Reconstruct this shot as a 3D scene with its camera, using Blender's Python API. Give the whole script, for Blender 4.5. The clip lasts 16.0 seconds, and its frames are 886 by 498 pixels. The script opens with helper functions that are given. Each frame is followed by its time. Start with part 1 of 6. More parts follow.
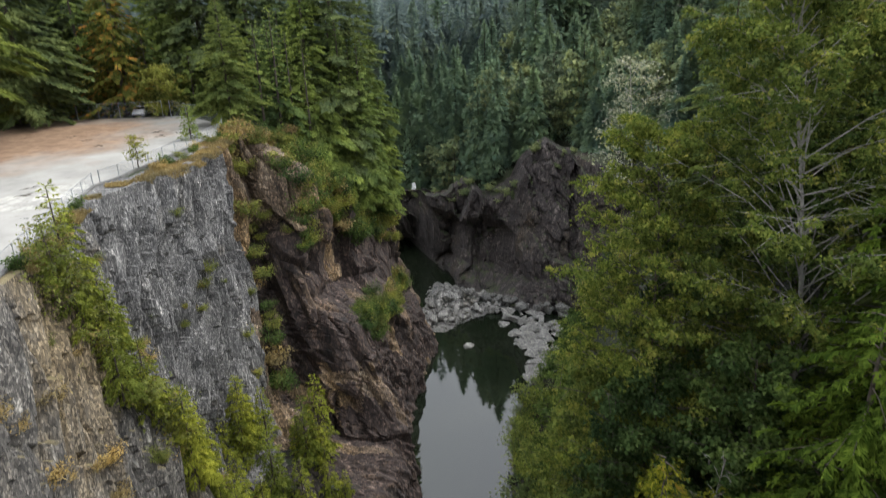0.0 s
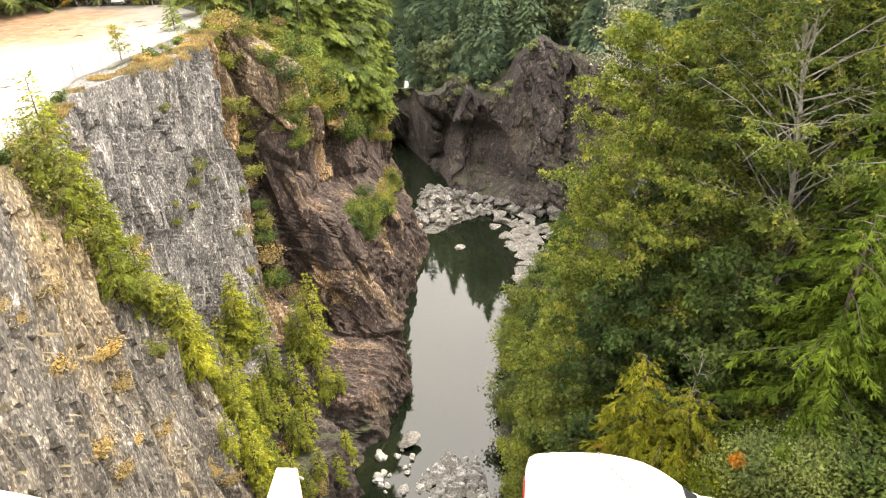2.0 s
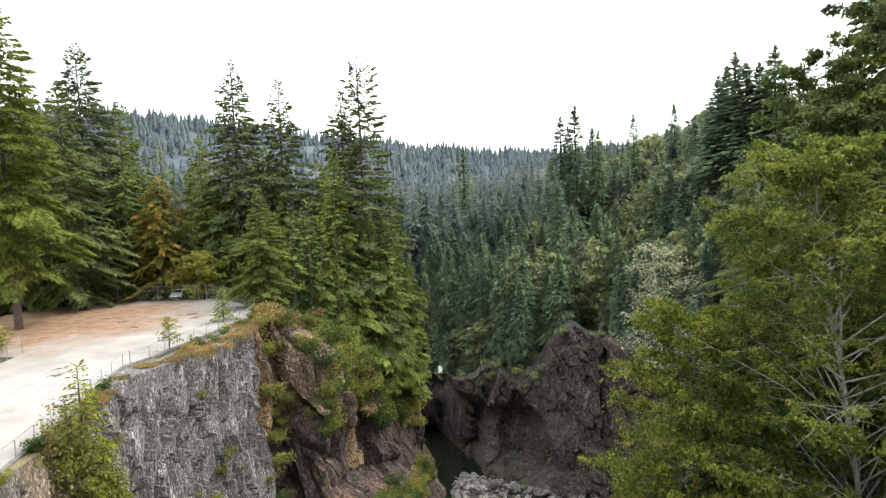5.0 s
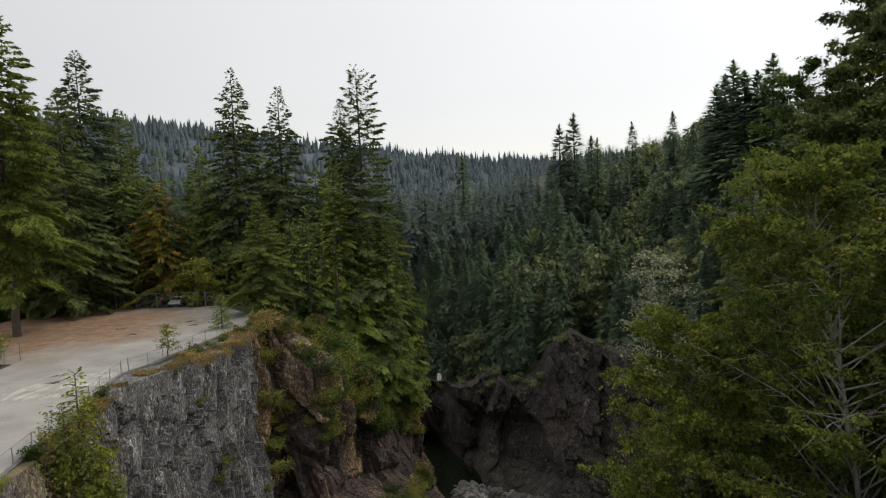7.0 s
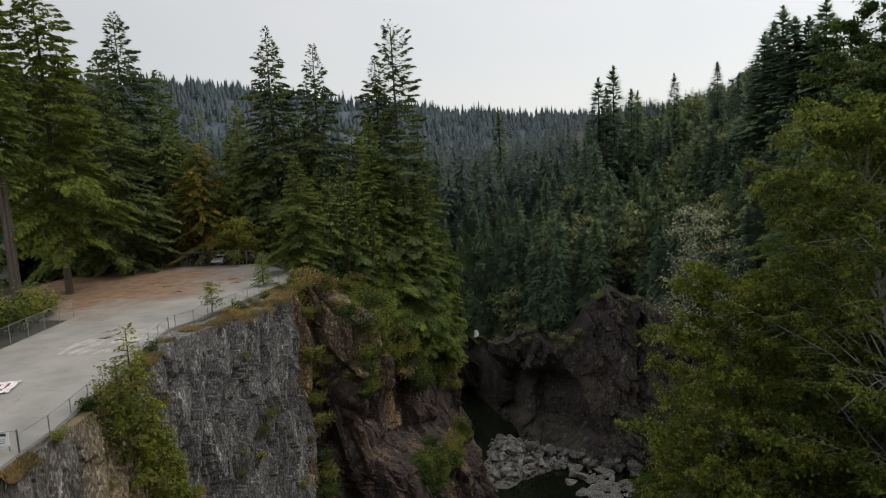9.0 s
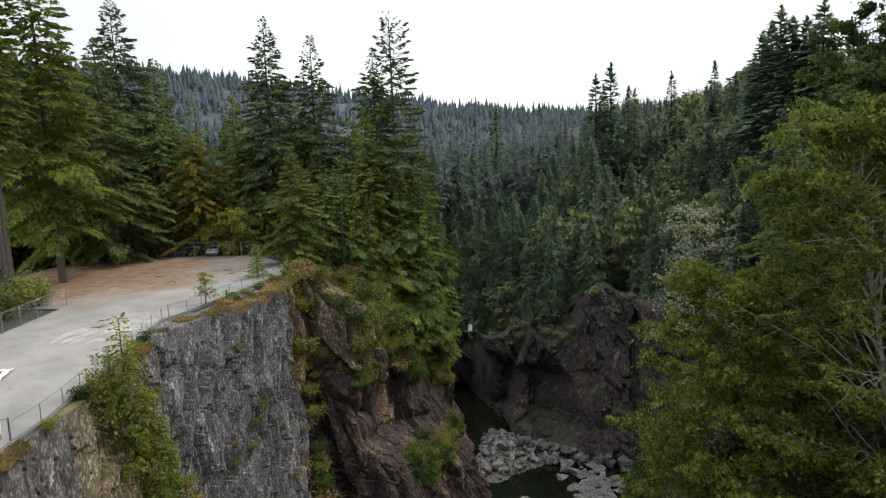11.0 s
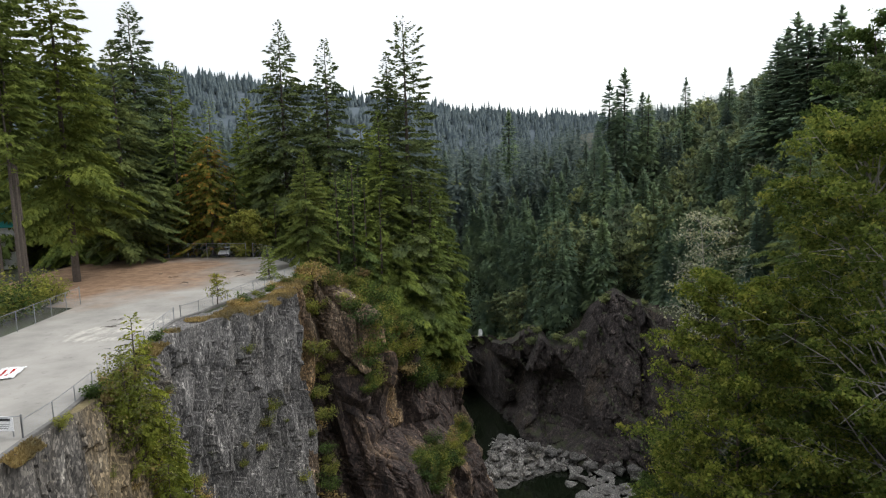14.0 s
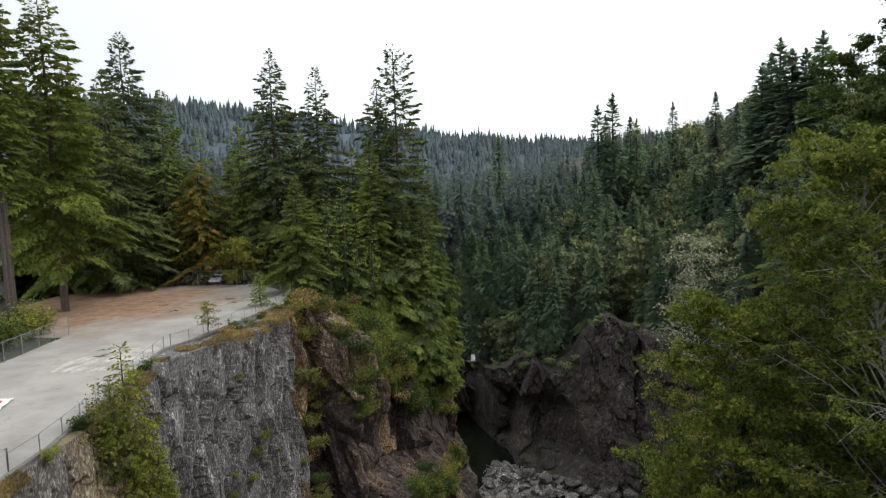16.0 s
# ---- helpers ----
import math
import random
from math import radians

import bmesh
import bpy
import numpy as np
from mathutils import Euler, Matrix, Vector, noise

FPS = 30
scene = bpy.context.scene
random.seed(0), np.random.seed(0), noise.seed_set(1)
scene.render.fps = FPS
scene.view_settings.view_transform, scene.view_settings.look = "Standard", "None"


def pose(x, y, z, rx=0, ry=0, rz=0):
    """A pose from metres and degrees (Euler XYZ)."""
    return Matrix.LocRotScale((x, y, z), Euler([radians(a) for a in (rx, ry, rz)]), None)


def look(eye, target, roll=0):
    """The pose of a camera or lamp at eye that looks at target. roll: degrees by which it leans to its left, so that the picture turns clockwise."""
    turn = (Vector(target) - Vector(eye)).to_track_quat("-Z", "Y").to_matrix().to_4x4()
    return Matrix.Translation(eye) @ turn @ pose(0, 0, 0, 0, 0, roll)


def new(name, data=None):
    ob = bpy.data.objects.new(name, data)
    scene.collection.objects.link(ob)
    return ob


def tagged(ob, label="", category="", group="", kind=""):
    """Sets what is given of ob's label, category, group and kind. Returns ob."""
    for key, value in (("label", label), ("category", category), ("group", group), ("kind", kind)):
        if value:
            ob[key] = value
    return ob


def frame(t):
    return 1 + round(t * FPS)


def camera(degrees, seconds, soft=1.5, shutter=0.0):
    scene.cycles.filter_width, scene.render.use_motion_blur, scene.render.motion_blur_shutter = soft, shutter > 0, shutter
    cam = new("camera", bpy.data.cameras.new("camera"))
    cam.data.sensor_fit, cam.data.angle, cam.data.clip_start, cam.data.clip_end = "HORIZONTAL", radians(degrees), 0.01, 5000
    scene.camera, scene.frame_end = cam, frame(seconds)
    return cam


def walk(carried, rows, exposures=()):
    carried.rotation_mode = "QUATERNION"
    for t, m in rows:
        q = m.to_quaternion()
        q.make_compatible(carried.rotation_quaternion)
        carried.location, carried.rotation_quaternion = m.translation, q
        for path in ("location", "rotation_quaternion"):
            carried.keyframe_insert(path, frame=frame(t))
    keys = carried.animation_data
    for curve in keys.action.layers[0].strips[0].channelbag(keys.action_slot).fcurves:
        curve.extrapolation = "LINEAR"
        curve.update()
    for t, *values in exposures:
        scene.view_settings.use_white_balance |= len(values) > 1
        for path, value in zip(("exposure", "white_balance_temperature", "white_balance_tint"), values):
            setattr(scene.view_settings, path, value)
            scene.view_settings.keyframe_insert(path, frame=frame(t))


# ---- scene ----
EYE = (0.0, 0.0, 60.0)
cam = camera(67.6, 16.0, soft=1.2, shutter=0.3)
# seconds, yaw, pitch, roll: the camera stands on a walkway and turns
TURNS = [
    (0.0, -0.19, -20.66, -2.25), (0.2, -0.55, -23.48, -1.75), (0.5, -1.57, -26.47, -0.68), (1.0, -1.29, -28.63, -1.22), (1.5, -0.92, -28.36, -1.72),
    (2.0, -0.67, -29.17, -1.21), (2.5, -0.79, -29.11, -1.06), (3.0, -0.79, -28.44, -1.20), (3.5, -0.76, -26.58, -1.82),
    (4.0, -1.83, -19.44, -1.93), (4.1, -1.25, -16.53, -1.85), (4.3, 0.0, -9.42, -1.90), (4.5, 0.64, -6.14, -2.46), (4.7, 1.55, -5.05, -2.31),
    (6.8, 1.39, -4.38, -2.20), (7.0, 1.44, -4.21, -2.24), (7.5, 1.58, -4.53, -2.43), (8.0, 2.58, -5.68, -2.30), (8.5, 3.09, -5.08, -3.21),
    (9.0, 4.78, -7.74, -2.93), (9.2, 4.60, -7.25, -3.30), (11.3, 4.38, -8.33, -1.92), (11.5, 4.80, -8.00, -2.27),
    (12.0, 5.10, -7.72, -1.94), (12.5, 5.10, -7.80, -1.70), (13.0, 4.88, -7.96, -1.29), (13.5, 5.31, -7.73, -1.41),
    (14.0, 5.33, -7.87, -1.41), (14.5, 5.44, -8.11, -1.01), (15.0, 5.55, -7.85, -1.28), (15.5, 5.09, -7.24, -1.52), (16.0, 4.54, -5.73, -1.95)]
# seconds, stops, kelvin, tint: the clip's camera adapts to the bright sky and the dark gorge
LIGHTEN = [(0.0, 0.02, 6100, 9), (0.2, 0.18, 6600, 10), (0.5, 1.02, 7300, 11), (0.8, 1.4, 7500, 12), (3.5, 1.42, 7500, 12), (4.0, 1.84, 7300, 11), (4.1, 1.86, 7200, 11), (4.3, 1.78, 7000, 10),
           (4.5, 1.70, 6600, 11), (4.7, 1.2, 6500, 11), (6.8, -1.08, 6600, 10), (9.2, -1.28, 6500, 10), (11.3, -0.6, 6300, 10), (15.5, -0.60, 6300, 10), (16.0, -0.64, 6300, 10)]
walk(cam, [(t, pose(*EYE, 90 + p, 0, w) @ pose(0, 0, 0, 0, 0, r)) for t, w, p, r in TURNS], LIGHTEN)

# ---- light: bright white overcast, a veiled sun high ahead on the right ----
SUN_TILT, SUN_TURN = 50.0, 62.0
world = bpy.data.worlds.new("sky")
scene.world = world
world.use_nodes = True
wn, wl = world.node_tree.nodes, world.node_tree.links
wn.clear()
sky = wn.new("ShaderNodeTexSky")
sky.sky_type, sky.sun_disc = "NISHITA", False
sky.sun_elevation, sky.sun_rotation = radians(SUN_TILT), radians(SUN_TURN)
clear = wn.new("ShaderNodeBackground")
clear.inputs["Strength"].default_value = 0.06
cloud = wn.new("ShaderNodeBackground")
# an overcast sky is brighter overhead than at the horizon
sight, split, over = wn.new("ShaderNodeTexCoord"), wn.new("ShaderNodeSeparateXYZ"), wn.new("ShaderNodeMapRange")
over.inputs["From Min"].default_value, over.inputs["From Max"].default_value = 0.15, 1.0
over.inputs["To Min"].default_value, over.inputs["To Max"].default_value = 1.65, 2.3
wl.new(sight.outputs["Generated"], split.inputs[0])
wl.new(split.outputs["Z"], over.inputs["Value"])
# and brighter towards the veiled sun than away from it
side, sunward, lift = wn.new("ShaderNodeVectorMath"), wn.new("ShaderNodeMapRange"), wn.new("ShaderNodeMath")
side.operation, lift.operation = "DOT_PRODUCT", "MULTIPLY"
side.inputs[1].default_value = (math.sin(radians(SUN_TURN)), math.cos(radians(SUN_TURN)), 0.0)
sunward.inputs["From Min"].default_value, sunward.inputs["From Max"].default_value = -0.1, 0.9
sunward.inputs["To Min"].default_value, sunward.inputs["To Max"].default_value = 0.84, 1.2
wl.new(sight.outputs["Generated"], side.inputs[0])
wl.new(side.outputs["Value"], sunward.inputs["Value"])
wl.new(over.outputs[0], lift.inputs[0])
wl.new(sunward.outputs[0], lift.inputs[1])
wl.new(lift.outputs[0], cloud.inputs["Strength"])
veil = wn.new("ShaderNodeTexNoise")
veil.inputs["Scale"].default_value = 1.6
veil.inputs["Detail"].default_value = 4.0
tone = wn.new("ShaderNodeValToRGB")
tone.color_ramp.elements[0].position, tone.color_ramp.elements[0].color = 0.3, (0.90, 0.90, 0.90, 1)
tone.color_ramp.elements[1].position, tone.color_ramp.elements[1].color = 0.7, (1.0, 0.975, 0.94, 1)
both = wn.new("ShaderNodeAddShader")
wout = wn.new("ShaderNodeOutputWorld")
wl.new(sky.outputs[0], clear.inputs["Color"])
wl.new(veil.outputs["Fac"], tone.inputs["Fac"])
wl.new(tone.outputs["Color"], cloud.inputs["Color"])
wl.new(clear.outputs[0], both.inputs[0])
wl.new(cloud.outputs[0], both.inputs[1])
wl.new(both.outputs[0], wout.inputs["Surface"])
sun = new("sun", bpy.data.lights.new("sun", "SUN"))
sun.data.energy, sun.data.angle, sun.data.color = 2.2, radians(14), (1.0, 0.95, 0.86)
a, b = radians(SUN_TURN), radians(SUN_TILT)
sun.matrix_basis = look((math.sin(a) * math.cos(b) * 200, math.cos(a) * math.cos(b) * 200, 60 + math.sin(b) * 200), (0, 0, 60))


# ---- materials ----
def stuff_mat(name):
    m = bpy.data.materials.new(name)
    m.use_nodes = True
    n, l = m.node_tree.nodes, m.node_tree.links
    n.clear()
    return m, n, l, n.new("ShaderNodeOutputMaterial")


def ramp_node(n, stops):
    r = n.new("ShaderNodeValToRGB")
    e = r.color_ramp.elements
    while len(e) < len(stops):
        e.new(0.5)
    for k, (p, c) in zip(e, stops):
        k.position, k.color = p, (*c, 1)
    return r


def mixed(n, l, fac, c1, c2, blend="MIX"):
    m = n.new("ShaderNodeMix")
    m.data_type, m.blend_type = "RGBA", blend
    for socket, v in ((m.inputs[0], fac), (m.inputs[6], c1), (m.inputs[7], c2)):
        if hasattr(v, "is_linked"):
            l.new(v, socket)
        else:
            socket.default_value = v if isinstance(v, float) else (*v, 1)
    return m.outputs[2]


def noise_node(n, l, scale, detail=4.0, stretch=None, rough=0.55, kind="noise"):
    """Noise in the world's metres."""
    g = n.new("ShaderNodeNewGeometry")
    vec = g.outputs["Position"]
    if stretch:
        mp = n.new("ShaderNodeMapping")
        mp.inputs["Scale"].default_value = stretch
        l.new(vec, mp.inputs["Vector"])
        vec = mp.outputs[0]
    if kind == "noise":
        t = n.new("ShaderNodeTexNoise")
        t.inputs["Roughness"].default_value = rough
        t.inputs["Detail"].default_value = detail
        out = t.outputs["Fac"]
    else:
        t = n.new("ShaderNodeTexVoronoi")
        t.feature = kind
        out = t.outputs["Distance"]
    t.inputs["Scale"].default_value = scale
    l.new(vec, t.inputs["Vector"])
    return out


def bumped(n, l, height, strength, distance):
    b = n.new("ShaderNodeBump")
    b.inputs["Strength"].default_value, b.inputs["Distance"].default_value = strength, distance
    l.new(height, b.inputs["Height"])
    return b.outputs[0]


def plain(name, colour, rough=0.6, metal=0.0, vary=0.15, scale=3.0):
    m, n, l, out = stuff_mat(name)
    p = n.new("ShaderNodeBsdfPrincipled")
    t = noise_node(n, l, scale, 6)
    dark = tuple(c * (1 - vary) for c in colour)
    lite = tuple(min(1, c * (1 + vary)) for c in colour)
    r = ramp_node(n, [(0.3, dark), (0.7, lite)])
    l.new(t, r.inputs["Fac"])
    l.new(r.outputs[0], p.inputs["Base Color"])
    p.inputs["Roughness"].default_value, p.inputs["Metallic"].default_value = rough, metal
    l.new(p.outputs[0], out.inputs["Surface"])
    return m


def foliage(name, dark, lite, dry=None, dry_share=0.0, glow=0.35, spread=0.25, soft=0.0):
    """Leaves and needles: thin, partly see-through to light, each spray and each plant a little different."""
    m, n, l, out = stuff_mat(name)
    g, o = n.new("ShaderNodeNewGeometry"), n.new("ShaderNodeObjectInfo")
    r = ramp_node(n, [(0.0, dark), (1.0, lite)])
    l.new(g.outputs["Random Per Island"], r.inputs["Fac"])
    col = r.outputs[0]
    big = noise_node(n, l, 0.35, 3)
    br = ramp_node(n, [(0.35, (0.62, 0.66, 0.7)), (0.65, (1.25, 1.2, 1.0))])
    l.new(big, br.inputs["Fac"])
    col = mixed(n, l, 1.0, col, br.outputs[0], "MULTIPLY")
    orr = ramp_node(n, [(0.0, (1 - spread, 1 - spread * 0.8, 1 - spread * 0.5)), (1.0, (1 + spread, 1 + spread * 0.8, 1.0))])
    l.new(o.outputs["Random"], orr.inputs["Fac"])
    col = mixed(n, l, 1.0, col, orr.outputs[0], "MULTIPLY")
    if dry:
        dn = noise_node(n, l, 0.8, 3)
        dr = ramp_node(n, [(0.62 - dry_share * 0.3, (0, 0, 0)), (0.74 - dry_share * 0.3, (1, 1, 1))])
        l.new(dn, dr.inputs["Fac"])
        col = mixed(n, l, dr.outputs[0], col, dry)
    d, t, mx = n.new("ShaderNodeBsdfDiffuse"), n.new("ShaderNodeBsdfTranslucent"), n.new("ShaderNodeMixShader")
    l.new(col, d.inputs["Color"])
    l.new(col, t.inputs["Color"])
    if soft:  # normals tilted upward, so every spray is shaded as if facing the sky
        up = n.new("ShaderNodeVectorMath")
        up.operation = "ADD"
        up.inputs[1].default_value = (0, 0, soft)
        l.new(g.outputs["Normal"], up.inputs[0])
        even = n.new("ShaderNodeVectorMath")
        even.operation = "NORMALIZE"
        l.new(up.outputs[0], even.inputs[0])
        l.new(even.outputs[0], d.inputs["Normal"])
    mx.inputs[0].default_value = glow
    l.new(d.outputs[0], mx.inputs[1])
    l.new(t.outputs[0], mx.inputs[2])
    l.new(mx.outputs[0], out.inputs["Surface"])
    return m


def rock(name, dark, mid, lite, ochre, ochre_at=0.62, tall=4.0, cell=0.9, fleck=2.6, moss=None, rough=0.85, lean=0.0, batter=0.0, speckle=0.8, crag=0.12):
    """Jointed rock: tall broken plates, each its own shade, pale flecks, thin cracks, ochre stains, fine relief."""
    m, n, l, out = stuff_mat(name)
    p = n.new("ShaderNodeBsdfPrincipled")
    g0, wob, push = n.new("ShaderNodeNewGeometry"), n.new("ShaderNodeTexNoise"), n.new("ShaderNodeVectorMath")
    wob.inputs["Scale"].default_value, wob.inputs["Detail"].default_value = 0.8, 3.0
    # the joints lean along the wall as they go down
    part_z, shear = n.new("ShaderNodeSeparateXYZ"), n.new("ShaderNodeVectorMath")
    fall = n.new("ShaderNodeCombineXYZ")
    l.new(g0.outputs["Position"], part_z.inputs[0])
    for k in range(3):
        l.new(part_z.outputs["Z"], fall.inputs[k])
    shear.operation = "MULTIPLY_ADD"
    shear.inputs[1].default_value = (batter, -lean, 0.0)
    l.new(fall.outputs[0], shear.inputs[0])
    l.new(g0.outputs["Position"], shear.inputs[2])
    l.new(shear.outputs[0], wob.inputs["Vector"])
    push.operation = "MULTIPLY_ADD"
    push.inputs[1].default_value = (0.35, 0.35, 0.35)
    l.new(wob.outputs["Color"], push.inputs[0])
    l.new(shear.outputs[0], push.inputs[2])

    def grain(scale, detail, stretch, rgh):
        mp, tx = n.new("ShaderNodeMapping"), n.new("ShaderNodeTexNoise")
        mp.inputs["Scale"].default_value = stretch
        tx.inputs["Scale"].default_value, tx.inputs["Detail"].default_value, tx.inputs["Roughness"].default_value = scale, detail, rgh
        l.new(shear.outputs[0], mp.inputs["Vector"])
        l.new(mp.outputs[0], tx.inputs["Vector"])
        return tx.outputs["Fac"]

    def cells(scale, feature, turn, high):
        mp, vo = n.new("ShaderNodeMapping"), n.new("ShaderNodeTexVoronoi")
        mp.inputs["Scale"].default_value = (scale, scale, scale / high)
        mp.inputs["Rotation"].default_value = turn
        vo.feature = feature
        l.new(push.outputs[0], mp.inputs["Vector"])
        l.new(mp.outputs[0], vo.inputs["Vector"])
        return vo
    big = cells(cell, "F1", (0, 0, 0.3), tall)
    sb = n.new("ShaderNodeSeparateColor")
    l.new(big.outputs["Color"], sb.inputs[0])
    r1 = ramp_node(n, [(0.0, dark), (0.35, mid), (0.7, mid), (1.0, lite)])
    t1 = grain(0.5, 5, (1.0, 1.0, 0.4), 0.6)
    mm = n.new("ShaderNodeMath")
    mm.operation = "MULTIPLY_ADD"
    mm.inputs[1].default_value = 0.55
    l.new(sb.outputs[0], mm.inputs[0])
    half = n.new("ShaderNodeMath")
    half.operation = "MULTIPLY_ADD"
    half.inputs[1].default_value, half.inputs[2].default_value = 1.6, -0.55
    l.new(t1, half.inputs[0])
    l.new(half.outputs[0], mm.inputs[2])
    l.new(mm.outputs[0], r1.inputs["Fac"])
    col = r1.outputs[0]
    t2 = grain(0.11, 5, (1.0, 1.0, 0.5), 0.6)
    r2 = ramp_node(n, [(ochre_at, (0, 0, 0)), (ochre_at + 0.14, (0.75, 0.75, 0.75))])
    l.new(t2, r2.inputs["Fac"])
    col = mixed(n, l, r2.outputs[0], col, ochre)
    small = cells(fleck, "F1", (0, 0, 1.1), 1 + 0.35 * tall)
    ss = n.new("ShaderNodeSeparateColor")
    l.new(small.outputs["Color"], ss.inputs[0])
    r3 = ramp_node(n, [(0.0, (0.22, 0.22, 0.24)), (0.30, (0.70, 0.70, 0.70)), (0.66, (1.02, 1.01, 1.0)), (0.80, (1.8, 1.78, 1.74)), (1.0, (2.6, 2.56, 2.5))])
    l.new(ss.outputs[1], r3.inputs["Fac"])
    col = mixed(n, l, speckle, col, r3.outputs[0], "MULTIPLY")
    for scale, wide, turn, high in ((cell, 0.05, 0.3, tall), (fleck, 0.06, 1.1, 1 + 0.35 * tall)):
        ve = cells(scale, "DISTANCE_TO_EDGE", (0, 0, turn), high)
        rc = ramp_node(n, [(0.0, (0.3, 0.29, 0.29)), (wide, (1, 1, 1))])
        l.new(ve.outputs["Distance"], rc.inputs["Fac"])
        col = mixed(n, l, 0.7, col, rc.outputs[0], "MULTIPLY")
    if moss:
        sx = n.new("ShaderNodeSeparateXYZ")
        l.new(g0.outputs["True Normal"], sx.inputs[0])
        t4 = noise_node(n, l, 0.5, 5)
        mt = n.new("ShaderNodeMath")
        mt.operation = "MULTIPLY"
        l.new(sx.outputs["Z"], mt.inputs[0])
        l.new(t4, mt.inputs[1])
        r4 = ramp_node(n, [(0.40, (0, 0, 0)), (0.52, (0.7, 0.7, 0.7))])
        l.new(mt.outputs[0], r4.inputs["Fac"])
        col = mixed(n, l, r4.outputs[0], col, moss)
    l.new(col, p.inputs["Base Color"])
    p.inputs["Roughness"].default_value = rough
    t5 = grain(3.0, 8, (1.0, 1.0, 0.4), 0.65)
    skin = bumped(n, l, t5, 0.5, crag)
    l.new(skin, p.inputs["Normal"])
    if crag > 0.2:  # broken faces stand at their own depths
        step = n.new("ShaderNodeBump")
        step.inputs["Strength"].default_value, step.inputs["Distance"].default_value = 0.6, crag
        l.new(ss.outputs[0], step.inputs["Height"])
        l.new(skin, step.inputs["Normal"])
        l.new(step.outputs[0], p.inputs["Normal"])
    l.new(p.outputs[0], out.inputs["Surface"])
    return m


M_GREY = rock("grey_rock", (0.040, 0.039, 0.041), (0.140, 0.135, 0.130), (0.36, 0.345, 0.325), (0.25, 0.20, 0.13), 0.55, 4.5, 1.0, 2.6, lean=0.36, batter=0.17)
M_FAN = rock("weathered_pale_rock", (0.026, 0.024, 0.022), (0.104, 0.095, 0.083), (0.28, 0.262, 0.23), (0.22, 0.165, 0.09), 0.48, 3.6, 0.7, 2.2, moss=(0.19, 0.155, 0.07), lean=0.5, batter=0.31)
M_BROWN = rock("brown_rock", (0.013, 0.010, 0.009), (0.054, 0.037, 0.031), (0.165, 0.119, 0.094), (0.22, 0.145, 0.080), 0.61, 2.2, 0.34, 1.0, lean=0.28, batter=0.12, speckle=0.75, crag=0.4)
M_TAN = rock("tan_rock", (0.030, 0.021, 0.015), (0.135, 0.096, 0.064), (0.36, 0.280, 0.200), (0.30, 0.20, 0.10), 0.50, 3.0, 0.5, 1.6, lean=0.25, batter=0.12, speckle=0.8, crag=0.3)
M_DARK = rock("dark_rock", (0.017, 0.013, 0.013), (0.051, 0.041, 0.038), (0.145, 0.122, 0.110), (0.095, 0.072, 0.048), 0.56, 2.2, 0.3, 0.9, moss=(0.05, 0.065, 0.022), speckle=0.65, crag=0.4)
M_PALE = rock("pale_boulder_stone", (0.07, 0.067, 0.061), (0.22, 0.212, 0.194), (0.46, 0.44, 0.41), (0.30, 0.25, 0.17), 0.60, 1.0, 0.5, 2.0)
M_BANKROCK = rock("bank_rock", (0.05, 0.05, 0.048), (0.14, 0.135, 0.125), (0.30, 0.29, 0.27), (0.16, 0.15, 0.08), 0.6, 1.2, 0.7, 2.2)
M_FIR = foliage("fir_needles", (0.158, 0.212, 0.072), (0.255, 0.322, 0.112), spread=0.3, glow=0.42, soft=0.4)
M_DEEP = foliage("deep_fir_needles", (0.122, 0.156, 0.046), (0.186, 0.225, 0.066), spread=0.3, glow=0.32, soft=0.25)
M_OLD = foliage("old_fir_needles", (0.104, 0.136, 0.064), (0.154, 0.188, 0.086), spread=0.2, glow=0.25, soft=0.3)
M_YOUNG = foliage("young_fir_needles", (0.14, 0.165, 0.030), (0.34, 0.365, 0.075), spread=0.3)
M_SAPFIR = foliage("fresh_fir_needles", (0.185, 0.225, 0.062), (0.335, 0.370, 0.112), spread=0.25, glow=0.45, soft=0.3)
# far firs and the ridge turn bluer with distance: haze put into colour
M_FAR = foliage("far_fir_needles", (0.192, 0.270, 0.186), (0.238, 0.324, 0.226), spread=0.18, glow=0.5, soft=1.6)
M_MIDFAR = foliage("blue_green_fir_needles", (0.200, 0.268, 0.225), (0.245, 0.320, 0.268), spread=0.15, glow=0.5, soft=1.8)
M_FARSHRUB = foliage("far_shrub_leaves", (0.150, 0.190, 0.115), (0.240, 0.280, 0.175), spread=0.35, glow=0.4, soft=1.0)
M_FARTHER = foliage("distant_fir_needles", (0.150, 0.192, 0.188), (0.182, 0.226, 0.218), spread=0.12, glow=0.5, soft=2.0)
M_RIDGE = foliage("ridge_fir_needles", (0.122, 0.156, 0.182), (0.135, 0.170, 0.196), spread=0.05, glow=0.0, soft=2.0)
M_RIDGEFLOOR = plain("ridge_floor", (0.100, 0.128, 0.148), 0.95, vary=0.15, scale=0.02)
M_OLIVE = foliage("olive_cedar_sprays", (0.105, 0.130, 0.015), (0.285, 0.285, 0.040), (0.30, 0.21, 0.04), 0.12, 0.4, 0.1)
M_SAGE = foliage("pale_bush_leaves", (0.110, 0.150, 0.055), (0.270, 0.320, 0.130), spread=0.15, glow=0.4)
# brighter alder leaves: the light on the bank's edge is put into colour
M_EDGE = foliage("sunny_alder_leaves", (0.105, 0.150, 0.040), (0.320, 0.365, 0.105), (0.36, 0.36, 0.08), 0.10, 0.45, 0.2)
